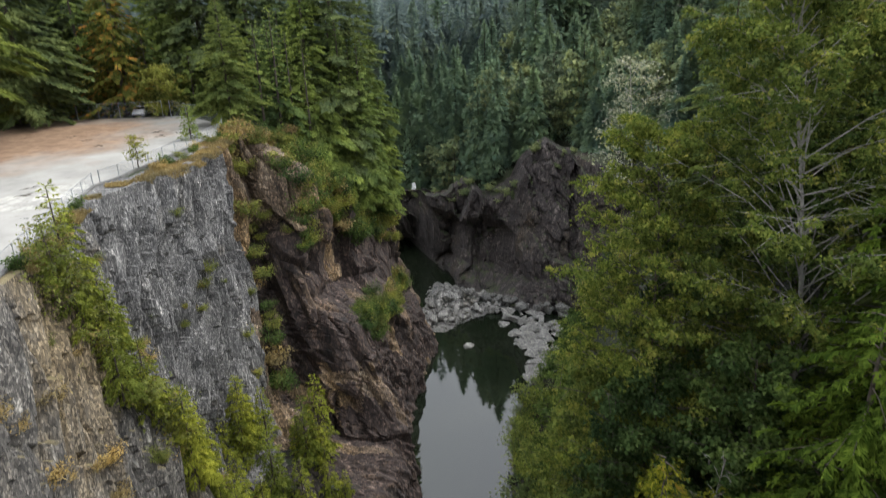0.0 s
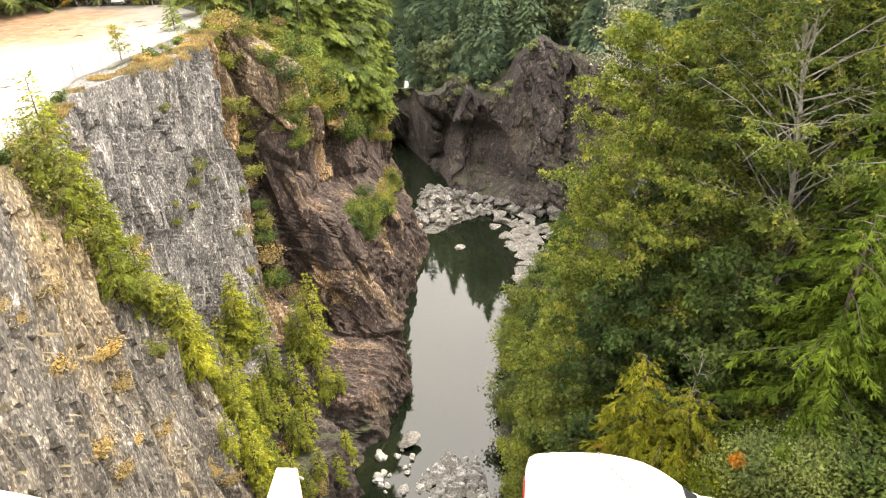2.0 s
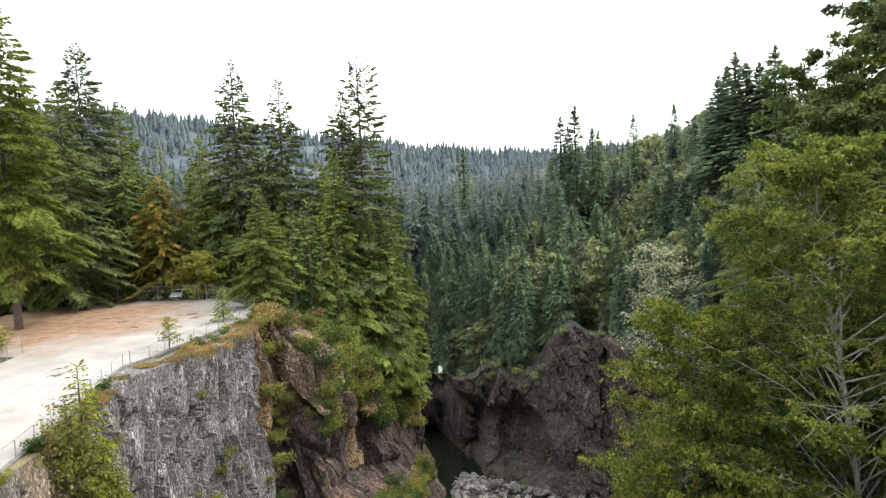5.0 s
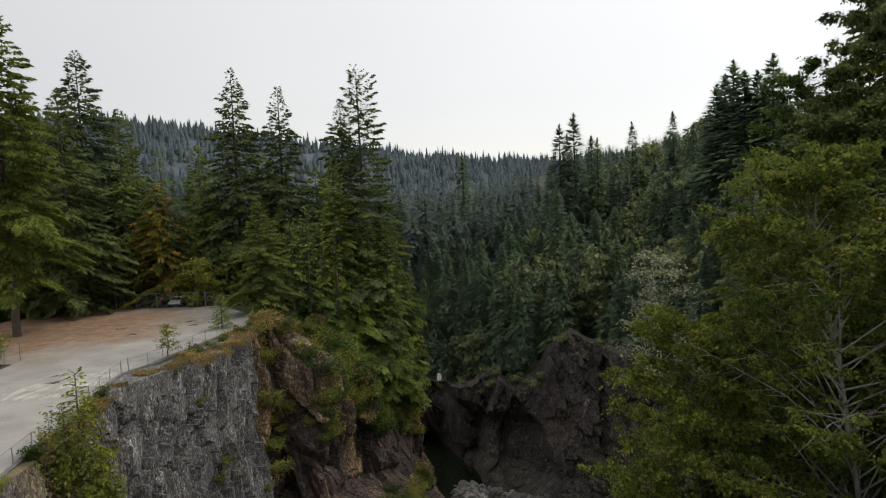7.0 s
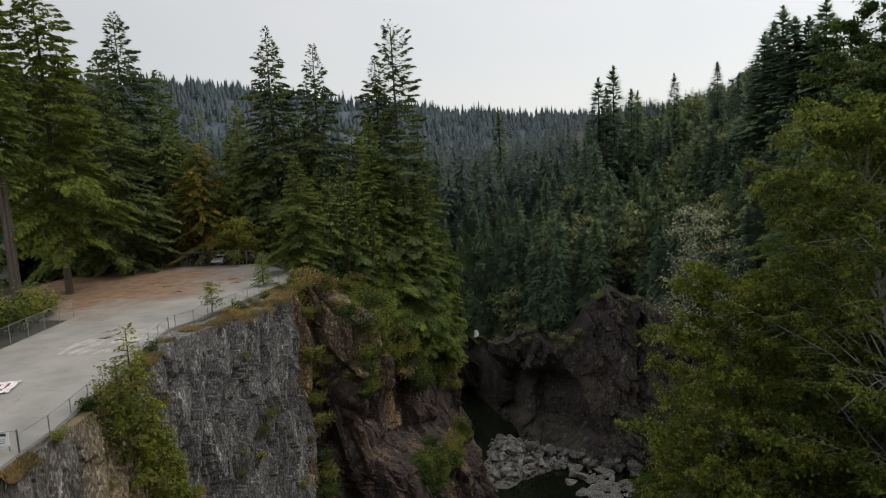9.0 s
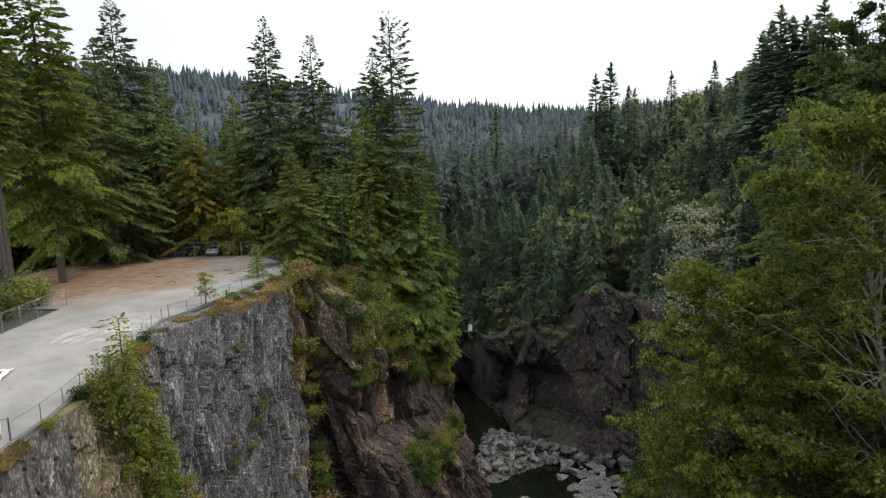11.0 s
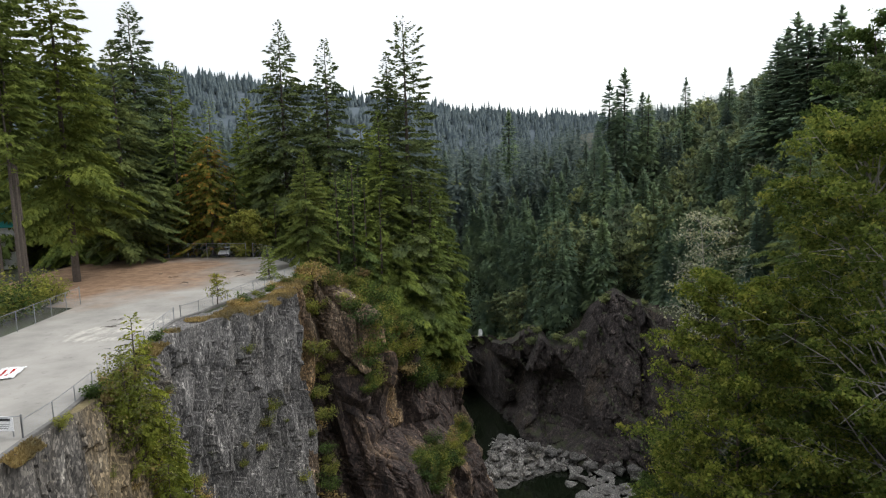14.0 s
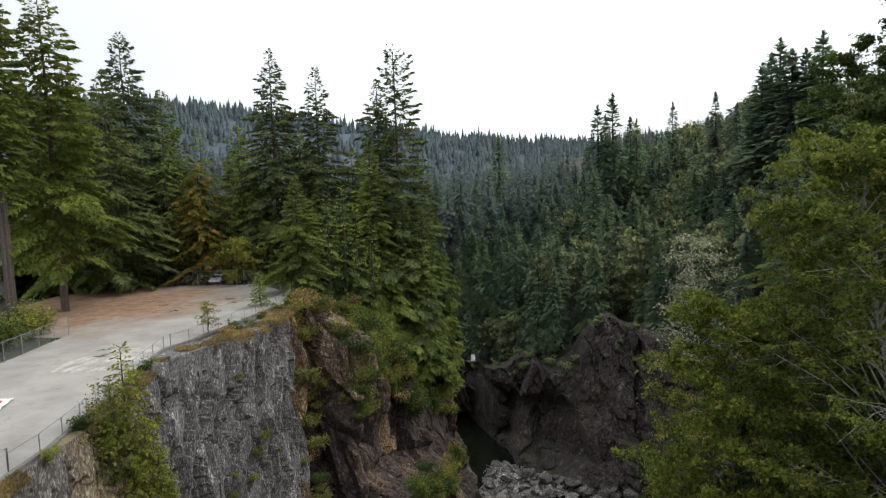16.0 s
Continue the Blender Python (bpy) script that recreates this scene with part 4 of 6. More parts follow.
# ---- woods on the left rim: x, y, top z, crown radius, kind ----
LEFT_TREES = [
    # (kind, x, y, top, radius, label)
    ("high", -56.0, 81.0, 86.0, 10.5), ("old", -64.0, 113.0, 87.5, 13.0), ("old", -37.6, 113.0, 83.3, 10.5), ("old", -29.8, 113.0, 80.0, 10.5),
    ("gaunt", -15.6, 108.0, 82.0, 9.2), ("old", -19.0, 111.0, 77.0, 9.1), ("full", -19.2, 103.0, 67.2, 10.2), ("full", -14.6, 104.5, 60.0, 5.6), ("full", -11.8, 105.5, 56.0, 6.4), ("full", -23.0, 104.0, 60.0, 5.6), ("young", -28.0, 92.0, 61.5, 6.6),
    ("thin", -24.5, 95.5, 58.0, 2.4), ("thin", -22.5, 97.0, 60.0, 2.2), ("thin", -20.8, 98.0, 57.0, 2.2), ("thin", -26.2, 94.2, 56.0, 2.0), ("thin", -18.8, 99.5, 56.0, 2.2), ("thin", -49.0, 109.0, 70.0, 4.3), ("thin", -55.5, 109.0, 71.0, 4.3), ("deep", -46.0, 118.0, 66.0, 8.2), ("deep", -72.0, 108.0, 77.0, 9.0),
    ("deep", -34.0, 120.0, 68.0, 8.2), ("deep", -25.0, 117.0, 66.0, 7.6), ("full", -16.0, 106.5, 60.0, 6.7), ("full", -13.5, 109.0, 55.0, 6.7),
    ("full", -23.5, 99.0, 58.0, 6.7), ("deep", -12.0, 113.0, 60.0, 6.8), ("full", -9.6, 112.0, 47.0, 6.2),
    ("full", -13.0, 105.0, 47.0, 5.9), ("deep", -41.5, 112.0, 64.0, 7.2), ("deep", -57.0, 116.0, 70.0, 8.3), ("old", -57.5, 96.0, 78.0, 8.5), ("full", -66.0, 99.0, 68.0, 9.2),
    ("deep", -53.0, 112.0, 62.0, 7.2), ("deep", -30.0, 107.0, 58.0, 6.5), ("tall", -53.5, 68.5, 86.0, 6.0), ("tall", -55.5, 71.5, 84.0, 5.5), ("tall", -52.0, 66.0, 80.0, 5.0), ("tall", -58.0, 74.0, 88.0, 6.0), ("tall", -57.5, 70.0, 82.0, 5.0),
    ("deep", -80.0, 95.0, 78.0, 9.8), ("deep", -78.0, 120.0, 82.0, 9.8), ("deep", -66.0, 130.0, 80.0, 9.8), ("deep", -50.0, 128.0, 72.0, 9.0), ("deep", -38.0, 130.0, 70.0, 9.0)]
STYLE = {
    "tall": (0.42, 0.55, 5, 0.6, 0.2, 0.25, 0.6, 0.32, 0.95, M_DEEP, "tall conifer with a long bare dark trunk"),  # bare, whorl, per, spray, gaps, droop, shape, step, thin, material, words
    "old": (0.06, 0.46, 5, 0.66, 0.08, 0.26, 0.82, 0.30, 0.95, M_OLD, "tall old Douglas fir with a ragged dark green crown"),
    "high": (0.18, 0.46, 5, 0.66, 0.08, 0.28, 0.75, 0.30, 0.95, M_DEEP, "tall old Douglas fir with a bare lower trunk"),
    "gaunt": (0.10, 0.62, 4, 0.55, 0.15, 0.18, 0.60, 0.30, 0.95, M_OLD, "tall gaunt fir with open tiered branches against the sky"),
    "full": (0.04, 0.40, 6, 0.44, 0.03, 0.30, 0.90, 0.22, 0.95, M_FIR, "full green conifer on the wooded rim of the gorge"),
    "young": (0.03, 0.36, 7, 0.40, 0.0, 0.22, 0.92, 0.19, 0.95, M_SAPFIR, "bright green young fir standing at the pavement's end"),
    "thin": (0.3, 0.6, 4, 0.55, 0.35, 0.35, 0.55, 0.42, 0.8, M_FIR, "slim half-bare conifer with a pale trunk"),
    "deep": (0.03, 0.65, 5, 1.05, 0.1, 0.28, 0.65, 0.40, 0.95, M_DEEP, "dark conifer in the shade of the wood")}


def build_left_trees():
    for i, (kind, x, y, top, rad) in enumerate(LEFT_TREES):
        bare, whorl, per, spray, gaps, droop, shape, step, thin, mat, words = STYLE[kind]
        z = ground_at(x, y)
        if x > float(along(RIM_LEFT, y)) - 2.5:  # on the shelf below the falling rim
            z = 0.86 * float(along(RIM_LEFT_Z, y)) - 0.5
        stout = 0.24 if kind == "tall" else 0.0
        rad *= 0.78 if kind in ("full", "young") else 1.0
        me = conifer_meshes(top - z, rad, 100 + i, bare, whorl, per, spray, gaps, droop, shape, step, 0.25, mat, stout, thin)
        plant("conifer", me, words, "conifer tree", (x, y, z), group="conifers on the left rim")


SKYLINE = [(-8, 3.6), (3, 3.3), (7, 3.5), (9, 4.1), (12, 4.1), (14.4, 4.0), (16, 4.5), (18.5, 5.0), (20, 6.0), (21.5, 7.2), (23, 7.9), (25, 9.0), (28, 10.3), (32, 12.0), (40, 13.0)]


def wood_limit(x, y):
    """Height up to which the wood's canopy reaches at a place on the slope."""
    far = math.hypot(x, y)
    return 60 + far * math.tan(radians(float(along(SKYLINE, math.degrees(math.atan2(x, y))))))


def crown_points(meshes):
    me = meshes[1]
    co = np.empty(len(me.vertices) * 3, dtype=np.float32)
    me.vertices.foreach_get("co", co)
    return co.reshape(-1, 3)


def build_hill_trees():
    """Trees on the far slopes: the nearer ones singly, the farther ones as woods."""
    r = np.random.RandomState(5)
    sizes = [(25, 5.4), (21, 5.0), (28, 5.6), (18, 4.6), (23, 4.8), (20, 5.4)]
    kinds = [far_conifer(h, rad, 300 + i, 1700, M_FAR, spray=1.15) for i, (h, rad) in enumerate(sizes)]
    # the same crowns again in hazier needle colour for the farther slope
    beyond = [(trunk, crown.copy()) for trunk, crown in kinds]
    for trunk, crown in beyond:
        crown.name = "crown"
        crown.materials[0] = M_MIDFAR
    broad = [leafy_meshes(h, rad, 340 + i, 0.85, 22, 6, 8, 0.16, material=M_FARSHRUB, spread=1.35, flat=0.6) for i, (h, rad) in enumerate([(16, 5.0), (19, 5.5), (14, 4.6)])]
    heights = [15.5, 18.5, 13.8]
    spots = []
    for pitch, lo, hi in ((5.4, 9, 30), (6.6, 30, 130)):
        for i in range(-4, 40):
            for j in range(40):
                x, y = (i + r.uniform(-0.42, 0.42)) * pitch, 112 + (j + r.uniform(-0.42, 0.42)) * pitch
                if -4.0 < math.degrees(math.atan2(x, y)) < -1.2 and y < 167:
                    continue
                if not -7 < math.degrees(math.atan2(x, y)) < 27 or math.hypot(x, y) > 262 or (x < -2 and y < 152):
                    continue
                dist = float(river_distance(np.array([x]), np.array([y]))[0])
                if lo <= dist < hi:
                    spots.append((x, y, dist))
    for i, (x, y, dist) in enumerate(spots):
        lean = math.degrees(math.atan2(x, y))
        b = r.rand() < (0.10 if dist < 26 else np.interp(lean, [2, 10, 14], [0.10, 0.35, 0.62]))
        k = r.randint(3) if b else r.randint(6)
        z = ground_at(x, y) - 0.3
        if x > -8 and z < far_rim(x) - (0.8 if y < 146 else 5.0):
            continue
        tall = heights[k] if b else sizes[k][0]
        size = (0.75 + 0.4 * r.rand()) * np.interp(dist, [9, 16, 30], [0.75, 0.9, 1.0])
        size = min(size, (wood_limit(x, y) + r.uniform(-2.5, 0.8) - z) / tall)
        if size < 0.25:
            continue
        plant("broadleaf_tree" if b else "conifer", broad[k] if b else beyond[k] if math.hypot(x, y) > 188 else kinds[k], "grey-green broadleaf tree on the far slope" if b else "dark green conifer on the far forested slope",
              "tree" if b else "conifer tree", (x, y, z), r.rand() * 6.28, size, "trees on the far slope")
    # tall firs that stand out above the rest of the skyline
    gaunt = [far_conifer(30, 5.2, 360 + i, 1300, M_FAR, 0.12, 0.75, 1.1) for i in range(3)]
    for i, (az, el, d) in enumerate([(10.0, 6.8, 205), (8.8, 6.0, 208), (9.4, 5.1, 212), (11.4, 4.9, 214), (11.9, 4.7, 206), (14.7, 5.8, 215), (17.9, 6.4, 205), (22.4, 9.9, 172), (21.2, 8.2, 176), (21.8, 8.9, 180), (24.1, 9.0, 170), (25.2, 10.0, 165), (0.5, 3.9, 250), (23.2, 9.1, 168)]):
        x, y = d * math.sin(radians(az)), d * math.cos(radians(az))
        z = ground_at(x, y) - 0.3
        wide = 1.7 if az > 20 else 1.15
        ob = plant("conifer", gaunt[i % 3], "tall gaunt fir above the far treetops", "conifer tree", (x, y, z), i * 1.7, (60 + d * math.tan(radians(el)) - z) / 30, "trees on the far slope")
        ob.matrix_basis = ob.matrix_basis @ Matrix.Diagonal((wide, wide, 1, 1))
    # young trees between them, and farther woods
    small = [crown_points(far_conifer(h, rad, 420 + i, 260, M_FAR, spray=0.9)) for i, (h, rad) in enumerate([(10, 2.4), (8.5, 2.2), (12.5, 2.8)])]
    out = []
    while len(out) < 420:
        if len(out) < 170:  # close-set just behind the dark wall's rim
            x, y = r.uniform(-14, 26), r.uniform(136, 176)
            size = 0.5 + 0.45 * r.rand()
        else:
            a, d = radians(r.uniform(-8, 26)), r.uniform(125, 230)
            x, y, size = d * math.sin(a), d * math.cos(a), 0.7 + 0.6 * r.rand()
        z, dist = ground_at(x, y), float(river_distance(np.array([x]), np.array([y]))[0])
        if dist < 6 or (-4.0 < math.degrees(math.atan2(x, y)) < -1.2 and y < 167) or (x > -8 and z < far_rim(x) - (0.5 if y < 144 else 5.0)) or (x < -2 and y < 150) or z + 12 * size > wood_limit(x, y):
            continue
        out.append(small[len(out) % 3] * size + (x, y, z))
    v = np.concatenate(out)
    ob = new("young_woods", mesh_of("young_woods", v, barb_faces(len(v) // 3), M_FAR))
    tagged(ob, "dense young conifers covering the far slope", "forest", "", "stuff")
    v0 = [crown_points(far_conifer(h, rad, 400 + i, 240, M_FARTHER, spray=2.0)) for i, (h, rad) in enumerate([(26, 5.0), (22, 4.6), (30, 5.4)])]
    out, i = [], 0
    while len(out) < 900:
        i += 1
        a, d = radians(r.uniform(-48, 34)), r.uniform(255, 600)
        if i % 4 == 0:
            d, a = r.uniform(190, 320), radians(r.uniform(-12, 6))
        elif i % 4 == 1:
            d, a = r.uniform(255, 420), radians(r.uniform(0, 30))
        elif i % 16 == 2:
            d, a = r.uniform(140, 330), radians(r.uniform(32, 55))
        x, y = d * math.sin(a), d * math.cos(a)
        w, size = r.rand() * 6.28, 0.75 + 0.5 * r.rand()
        z = ground_at(x, y)
        if math.degrees(a) > -10:
            size = min(size, (wood_limit(x, y) + r.uniform(-4, 1.0) - z) / (26, 22, 30)[i % 3])
        if size < 0.3:
            continue
        m = np.array([[math.cos(w), -math.sin(w), 0], [math.sin(w), math.cos(w), 0], [0, 0, 1]]) * size
        out.append(v0[i % 3] @ m.T + (x, y, z))
    v = np.concatenate(out)
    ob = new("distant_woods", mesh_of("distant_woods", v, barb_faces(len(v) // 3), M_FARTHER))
    tagged(ob, "distant dense conifer woods filling the valley", "forest", "", "stuff")


def build_ridge():
    """The skyline ridge, haze painted into its colours: a long rise set with treetops."""
    r = np.random.RandomState(9)
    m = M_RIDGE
    az = np.radians(np.linspace(-60, 60, 240))
    sky_line = [(-60, 7.3), (-36, 6.8), (-29, 6.45), (-24, 6.25), (-17, 5.45), (-10, 4.45), (-4, 3.6), (0, 2.9), (5, 2.6), (10, 2.5), (60, 2.8)]
    el = np.interp(np.degrees(az), [p[0] for p in sky_line], [p[1] for p in sky_line]) + 0.25 * fbm(np.stack([az * 14, 0 * az, 0 * az], 1), 3, 200)
    top = 60 + 900 * np.tan(np.radians(el))
    rows = []
    for f, q in ((0.0, 620), (0.55, 780), (0.9, 860), (1.0, 900), (0.9, 980), (0.3, 1300)):
        rows.append(np.stack([np.sin(az) * q, np.cos(az) * q, 30 + (top - 30) * f], 1))
    v = np.stack(rows, 1).reshape(-1, 3)
    f = grid_faces(240, 6)
    rings = [(0.0, 1.0), (0.22, 0.92), (0.42, 0.66), (0.60, 0.48), (0.80, 0.22)]
    quads = []
    for b in range(len(rings) - 1):
        for k in range(5):
            k2 = (k + 1) % 5
            quads += [(b * 5 + k, b * 5 + k2, b * 5 + 5 + k2), (b * 5 + k, b * 5 + 5 + k2, b * 5 + 5 + k)]
    quads += [(len(rings) * 5 - 5 + k, len(rings) * 5 - 5 + (k + 1) % 5, len(rings) * 5) for k in range(5)]
    quads, per = np.array(quads), len(rings) * 5 + 1
    hs, ws = np.repeat([q[0] for q in rings], 5), np.repeat([q[1] for q in rings], 5)
    out, faces = [], []
    for i in range(5400):
        a, q = r.uniform(-0.95, 0.9), 1 - r.rand() ** 1.6
        dd = 620 + 290 * q
        z = np.interp(a, az, top)
        z0 = 30 + (z - 30) * np.interp(dd, [620, 780, 860, 900, 910], [0, 0.55, 0.9, 1, 0.99]) - 2
        h, w = r.uniform(11, 21) + 9 * r.rand() ** 4, r.uniform(3.2, 4.8)
        th = r.rand() * 6.28 + np.tile(np.arange(5) * 1.2566, len(rings)) + hs * 3
        rad = w * ws * (0.65 + 0.6 * r.rand(len(hs)))
        p = np.stack([np.cos(th) * rad, np.sin(th) * rad, hs * h + r.uniform(-1.2, 1.2, len(hs))], 1)
        faces.append(quads + i * per)
        out.append(np.concatenate([p, [(0, 0, h)]]) + (math.sin(a) * dd, math.cos(a) * dd, z0))
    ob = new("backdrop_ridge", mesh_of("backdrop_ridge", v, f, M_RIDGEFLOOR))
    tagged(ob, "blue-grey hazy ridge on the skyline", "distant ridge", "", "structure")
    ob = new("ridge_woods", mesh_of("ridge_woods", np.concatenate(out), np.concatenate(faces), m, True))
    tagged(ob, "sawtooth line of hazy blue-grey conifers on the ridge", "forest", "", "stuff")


def build_far_shrubs():
    """Bushes along the rim of the dark wall."""
    r = np.random.RandomState(29)
    kinds = [np.array([v.co[:] for v in shrub_meshes(1.8, 660 + i, 0.34, 9, 22, M_FARSHRUB)[1].vertices]) for i in range(3)]
    out = []
    t = np.array(FAR_CLIFF, dtype=float)
    for i in range(46):
        k = r.uniform(2.6, 11.5)
        x, y, z = (float(np.interp(k, np.arange(len(t)), t[:, c])) for c in range(3))
        q = r.rand() ** 1.5 * 0.25
        fx, fy = (float(np.interp(k, np.arange(len(t)), t[:, c])) for c in (3, 4))
        out.append(kinds[i % 3] * (0.3 + 0.6 * r.rand()) + (x + (fx - x) * q, y + (fy - y) * q + r.uniform(-0.6, 1.6), z * (1 - q) + 0.2))
    v = np.concatenate(out)
    tagged(new("rim_bushes", mesh_of("rim_bushes", v, barb_faces(len(v) // 3), M_FARSHRUB)), "grey-green bushes along the rim of the dark wall", "bushes", "", "stuff")


build_left_trees()
build_far_shrubs()
build_hill_trees()
build_ridge()

# ---- right bank ----
def build_bank_rock():
    """The rocky foot of the right bank, from the river's bed up to the bushes."""
    ny, nv = 190, 34
    ys, v = np.linspace(22, 97, ny), np.linspace(0, 1, nv)
    Y, V = np.meshgrid(ys, v, indexing="ij")
    y, t = Y.ravel(), V.ravel()
    x = along([(22, 8), (53, 8), (75, 10), (92, 14), (97, 19)], y) - 1.0 + 7.5 * t
    z = -1.2 + np.interp(t, [0, 0.15, 0.45, 1], [0, 2.2, 6.0, 16.5])
    p = np.stack([x, y, z], 1)
    a, _ = blocks(p * (0.06, 0.3, 0.28), 212)
    b, _ = blocks(p * (0.1, 0.8, 0.6), 222)
    off = fbm(p * 0.1, 3, 230) * 2.0 + a * 2.4 + b * 0.9
    ob = new("cliff_right", mesh_of("cliff_right", np.stack([x - off * 0.75, y, z + off * 0.5], 1), grid_faces(ny, nv)[:, ::-1].copy(), M_BANKDARK, True))
    tagged(ob, "dark mossy rock at the foot of the wooded bank", "cliff", "", "structure")


def build_right_bank():
    words = {"maple": "yellow-green broadleaf maple crowding the steep bank", "alder": "leafy green alder leaning over the river bank"}
    rows = [  # kind, x, y, foot, top, reach, limbs, leaves, leaf, lean, lowest limb
        ("maple", 24.0, 38.5, 24.0, 64.8, 9.0, 84, 84, 0.17, (-5.0, 0.3), 0.3), ("maple", 15.4, 42.5, 12.0, 56.8, 7.4, 96, 74, 0.17, (-0.8, 1.0), 0.2),
        ("alder", 13.0, 47.0, 4.0, 35.5, 4.6, 58, 52, 0.22, (-1.0, 0), 0.1), ("alder", 14.8, 38.0, 13.0, 40.0, 5.6, 60, 56, 0.22, (-1.2, 0), 0.1),
        ("alder", 18.8, 34.0, 20.0, 43.0, 5.0, 54, 54, 0.22, (-0.5, 0), 0.1), ("maple", 35.0, 49.0, 38.0, 72.0, 8.0, 72, 60, 0.20, (-1, 0), 0.1),
        ("alder", 14.6, 31.5, 17.0, 33.5, 4.0, 46, 54, 0.20, (-0.4, 0), 0.08), ("alder", 18.5, 45.5, 20.0, 46.0, 6.0, 52, 44, 0.25, (-0.5, 0), 0.1),
        ("alder", 27.0, 42.0, 28.0, 56.0, 6.5, 50, 44, 0.27, (0, 0), 0.1), ("alder", 11.6, 39.5, 7.0, 29.0, 4.4, 48, 54, 0.21, (-1, 0), 0.08), ("maple", 28.8, 54.0, 34.0, 74.0, 6.4, 84, 60, 0.19, (-1, 0), 0.1),
        ("alder", 9.6, 43.0, 4.0, 24.5, 4.0, 44, 54, 0.21, (-0.8, 0), 0.08), ("alder", 9.4, 34.5, 6.0, 21.0, 3.6, 40, 50, 0.21, (-0.8, 0), 0.08), ("alder", 12.3, 53.0, 6.0, 27.0, 4.0, 40, 40, 0.24, (-0.6, 0), 0.08),
        ("alder", 13.9, 60.0, 5.0, 24.5, 3.8, 38, 36, 0.25, (-0.4, 0), 0.08), ("alder", 15.0, 68.0, 6.0, 21.5, 3.6, 36, 36, 0.26, (-0.4, 0), 0.08), ("alder", 17.0, 77.0, 6.0, 19.0, 3.4, 36, 34, 0.28, (-0.4, 0), 0.08), ("alder", 20.0, 86.0, 7.0, 19.0, 3.4, 34, 34, 0.28, (-0.4, 0), 0.08),
        ("alder", 33.0, 51.5, 36.0, 79.0, 7.0, 96, 80, 0.19, (-0.5, 0), 0.15), ("alder", 29.5, 50.0, 34.0, 70.0, 5.6, 80, 70, 0.19, (-0.3, 0), 0.15)]
    for i, (kind, x, y, foot, top, reach, limbs, leaves, leaf, lean, low) in enumerate(rows):
        few = 0.45 if i in (7, 8) else 0.85 if i > 17 else 0.80 if i < 2 else 0.60
        me = leafy_meshes(top - foot - 1.5, reach, 501 + i, leaf * 1.12, limbs, 16, int(leaves * few), low, lean, M_SAGE if i > 17 else M_EDGE if i in (2, 9, 11, 12, 13) else M_MAPLE if kind == "maple" and i != 10 else M_ALDER, M_GREYBARK if i == 0 else M_BARK, 0.42, 0.58,
                          0.26 if kind == "maple" else 0.16, rise=1.15 if i == 0 else 0.7, limb=0.26 if i == 0 else 0.14, open_side=(-0.5, -0.87, 0.52, 0.68, 0.1) if i == 0 else None)
        plant(kind + "_tree", me, words[kind], "broadleaf tree", (x, y, foot), group="broadleaf trees on the bank")
    m4 = leafy_meshes(24, 4.2, 534, 0.22, 34, 9, 9, 0.35, (-1.5, 0), M_SILVER, M_PALEBARK, 0.5, 1.0, 0.10, limb=0.25)
    plant("silvery_tree", m4, "sparse silver-leaved tree with bare pale twigs", "broadleaf tree", (18.8, 61, 32.5))
    for i, (x, y, top, rad) in enumerate([(40, 60, 90, 8), (36, 45, 74, 7), (45, 52, 86, 8), (31, 36, 58, 6), (52, 70, 98, 8), (29, 66, 62, 6), (38, 38, 72, 7), (25, 58, 54, 6)]):
        z = ground_at(x, y)
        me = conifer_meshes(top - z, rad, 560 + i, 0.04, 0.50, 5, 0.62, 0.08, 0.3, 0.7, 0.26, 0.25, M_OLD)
        plant("conifer", me, "dark conifer on the upper bank", "conifer tree", (x, y, z), group="conifers on the upper bank")
    for i, (x, y, top, rad, olive) in enumerate([(20.4, 27.0, 46.5, 5.0, 0), (24.5, 31.0, 53.0, 5.6, 0), (25.5, 25.0, 50.0, 5.4, 0), (15.6, 27.4, 33.5, 3.4, 0), (11.6, 29.0, 37.0, 4.6, 1), (9.2, 26.6, 31.5, 3.6, 1), (13.8, 27.2, 36.0, 4.6, 1), (12.0, 26.2, 33.0, 4.2, 1)]):
        z = min(ground_at(x, y), top - 12)
        me = cedar_meshes(top - z, rad, 580 + i, M_OLIVE if olive else M_CEDAR, per=8 if olive else 5, frond=0.75, step=0.24 if olive else 0.28)
        plant("cedar_tree", me, "olive-yellow cedar with drooping sprays" if olive else "bright green red cedar with drooping sprays", "conifer tree", (x, y, z), group="cedars on the bank")
    me = leafy_meshes(13, 1.9, 590, 0.2, 18, 5, 1, 0.3, (0.6, 0), M_ALDER, M_GREYBARK, 0.5, 0.5, 0.055, rise=1.3, limb=0.4)
    plant("dead_tree", me, "bare pale dead sapling among green bushes", "tree", (15.0, 30.4, 23.5))
    bushes = [shrub_meshes(2.2, 600 + i, 0.15, 12, 56, M_SHRUB if i % 2 else M_ALDER) for i in range(4)]
    r = np.random.RandomState(61)
    for i in range(64):
        x, y = r.uniform(9.5, 27), r.uniform(18, 38)
        z = ground_at(x, y)
        if z > 60 - math.hypot(x, y) * 0.62:
            continue
        plant("bush", bushes[i % 4], "leafy bush on the steep bank", "bush", (x, y, z), r.rand() * 6.28, 0.7 + 0.7 * r.rand(), "bushes on the bank")
    fringe = [shrub_meshes(2.2, 606 + i, 0.22, 12, 34, M_SAGE if i == 1 else M_EDGE, 1.2) for i in range(3)]
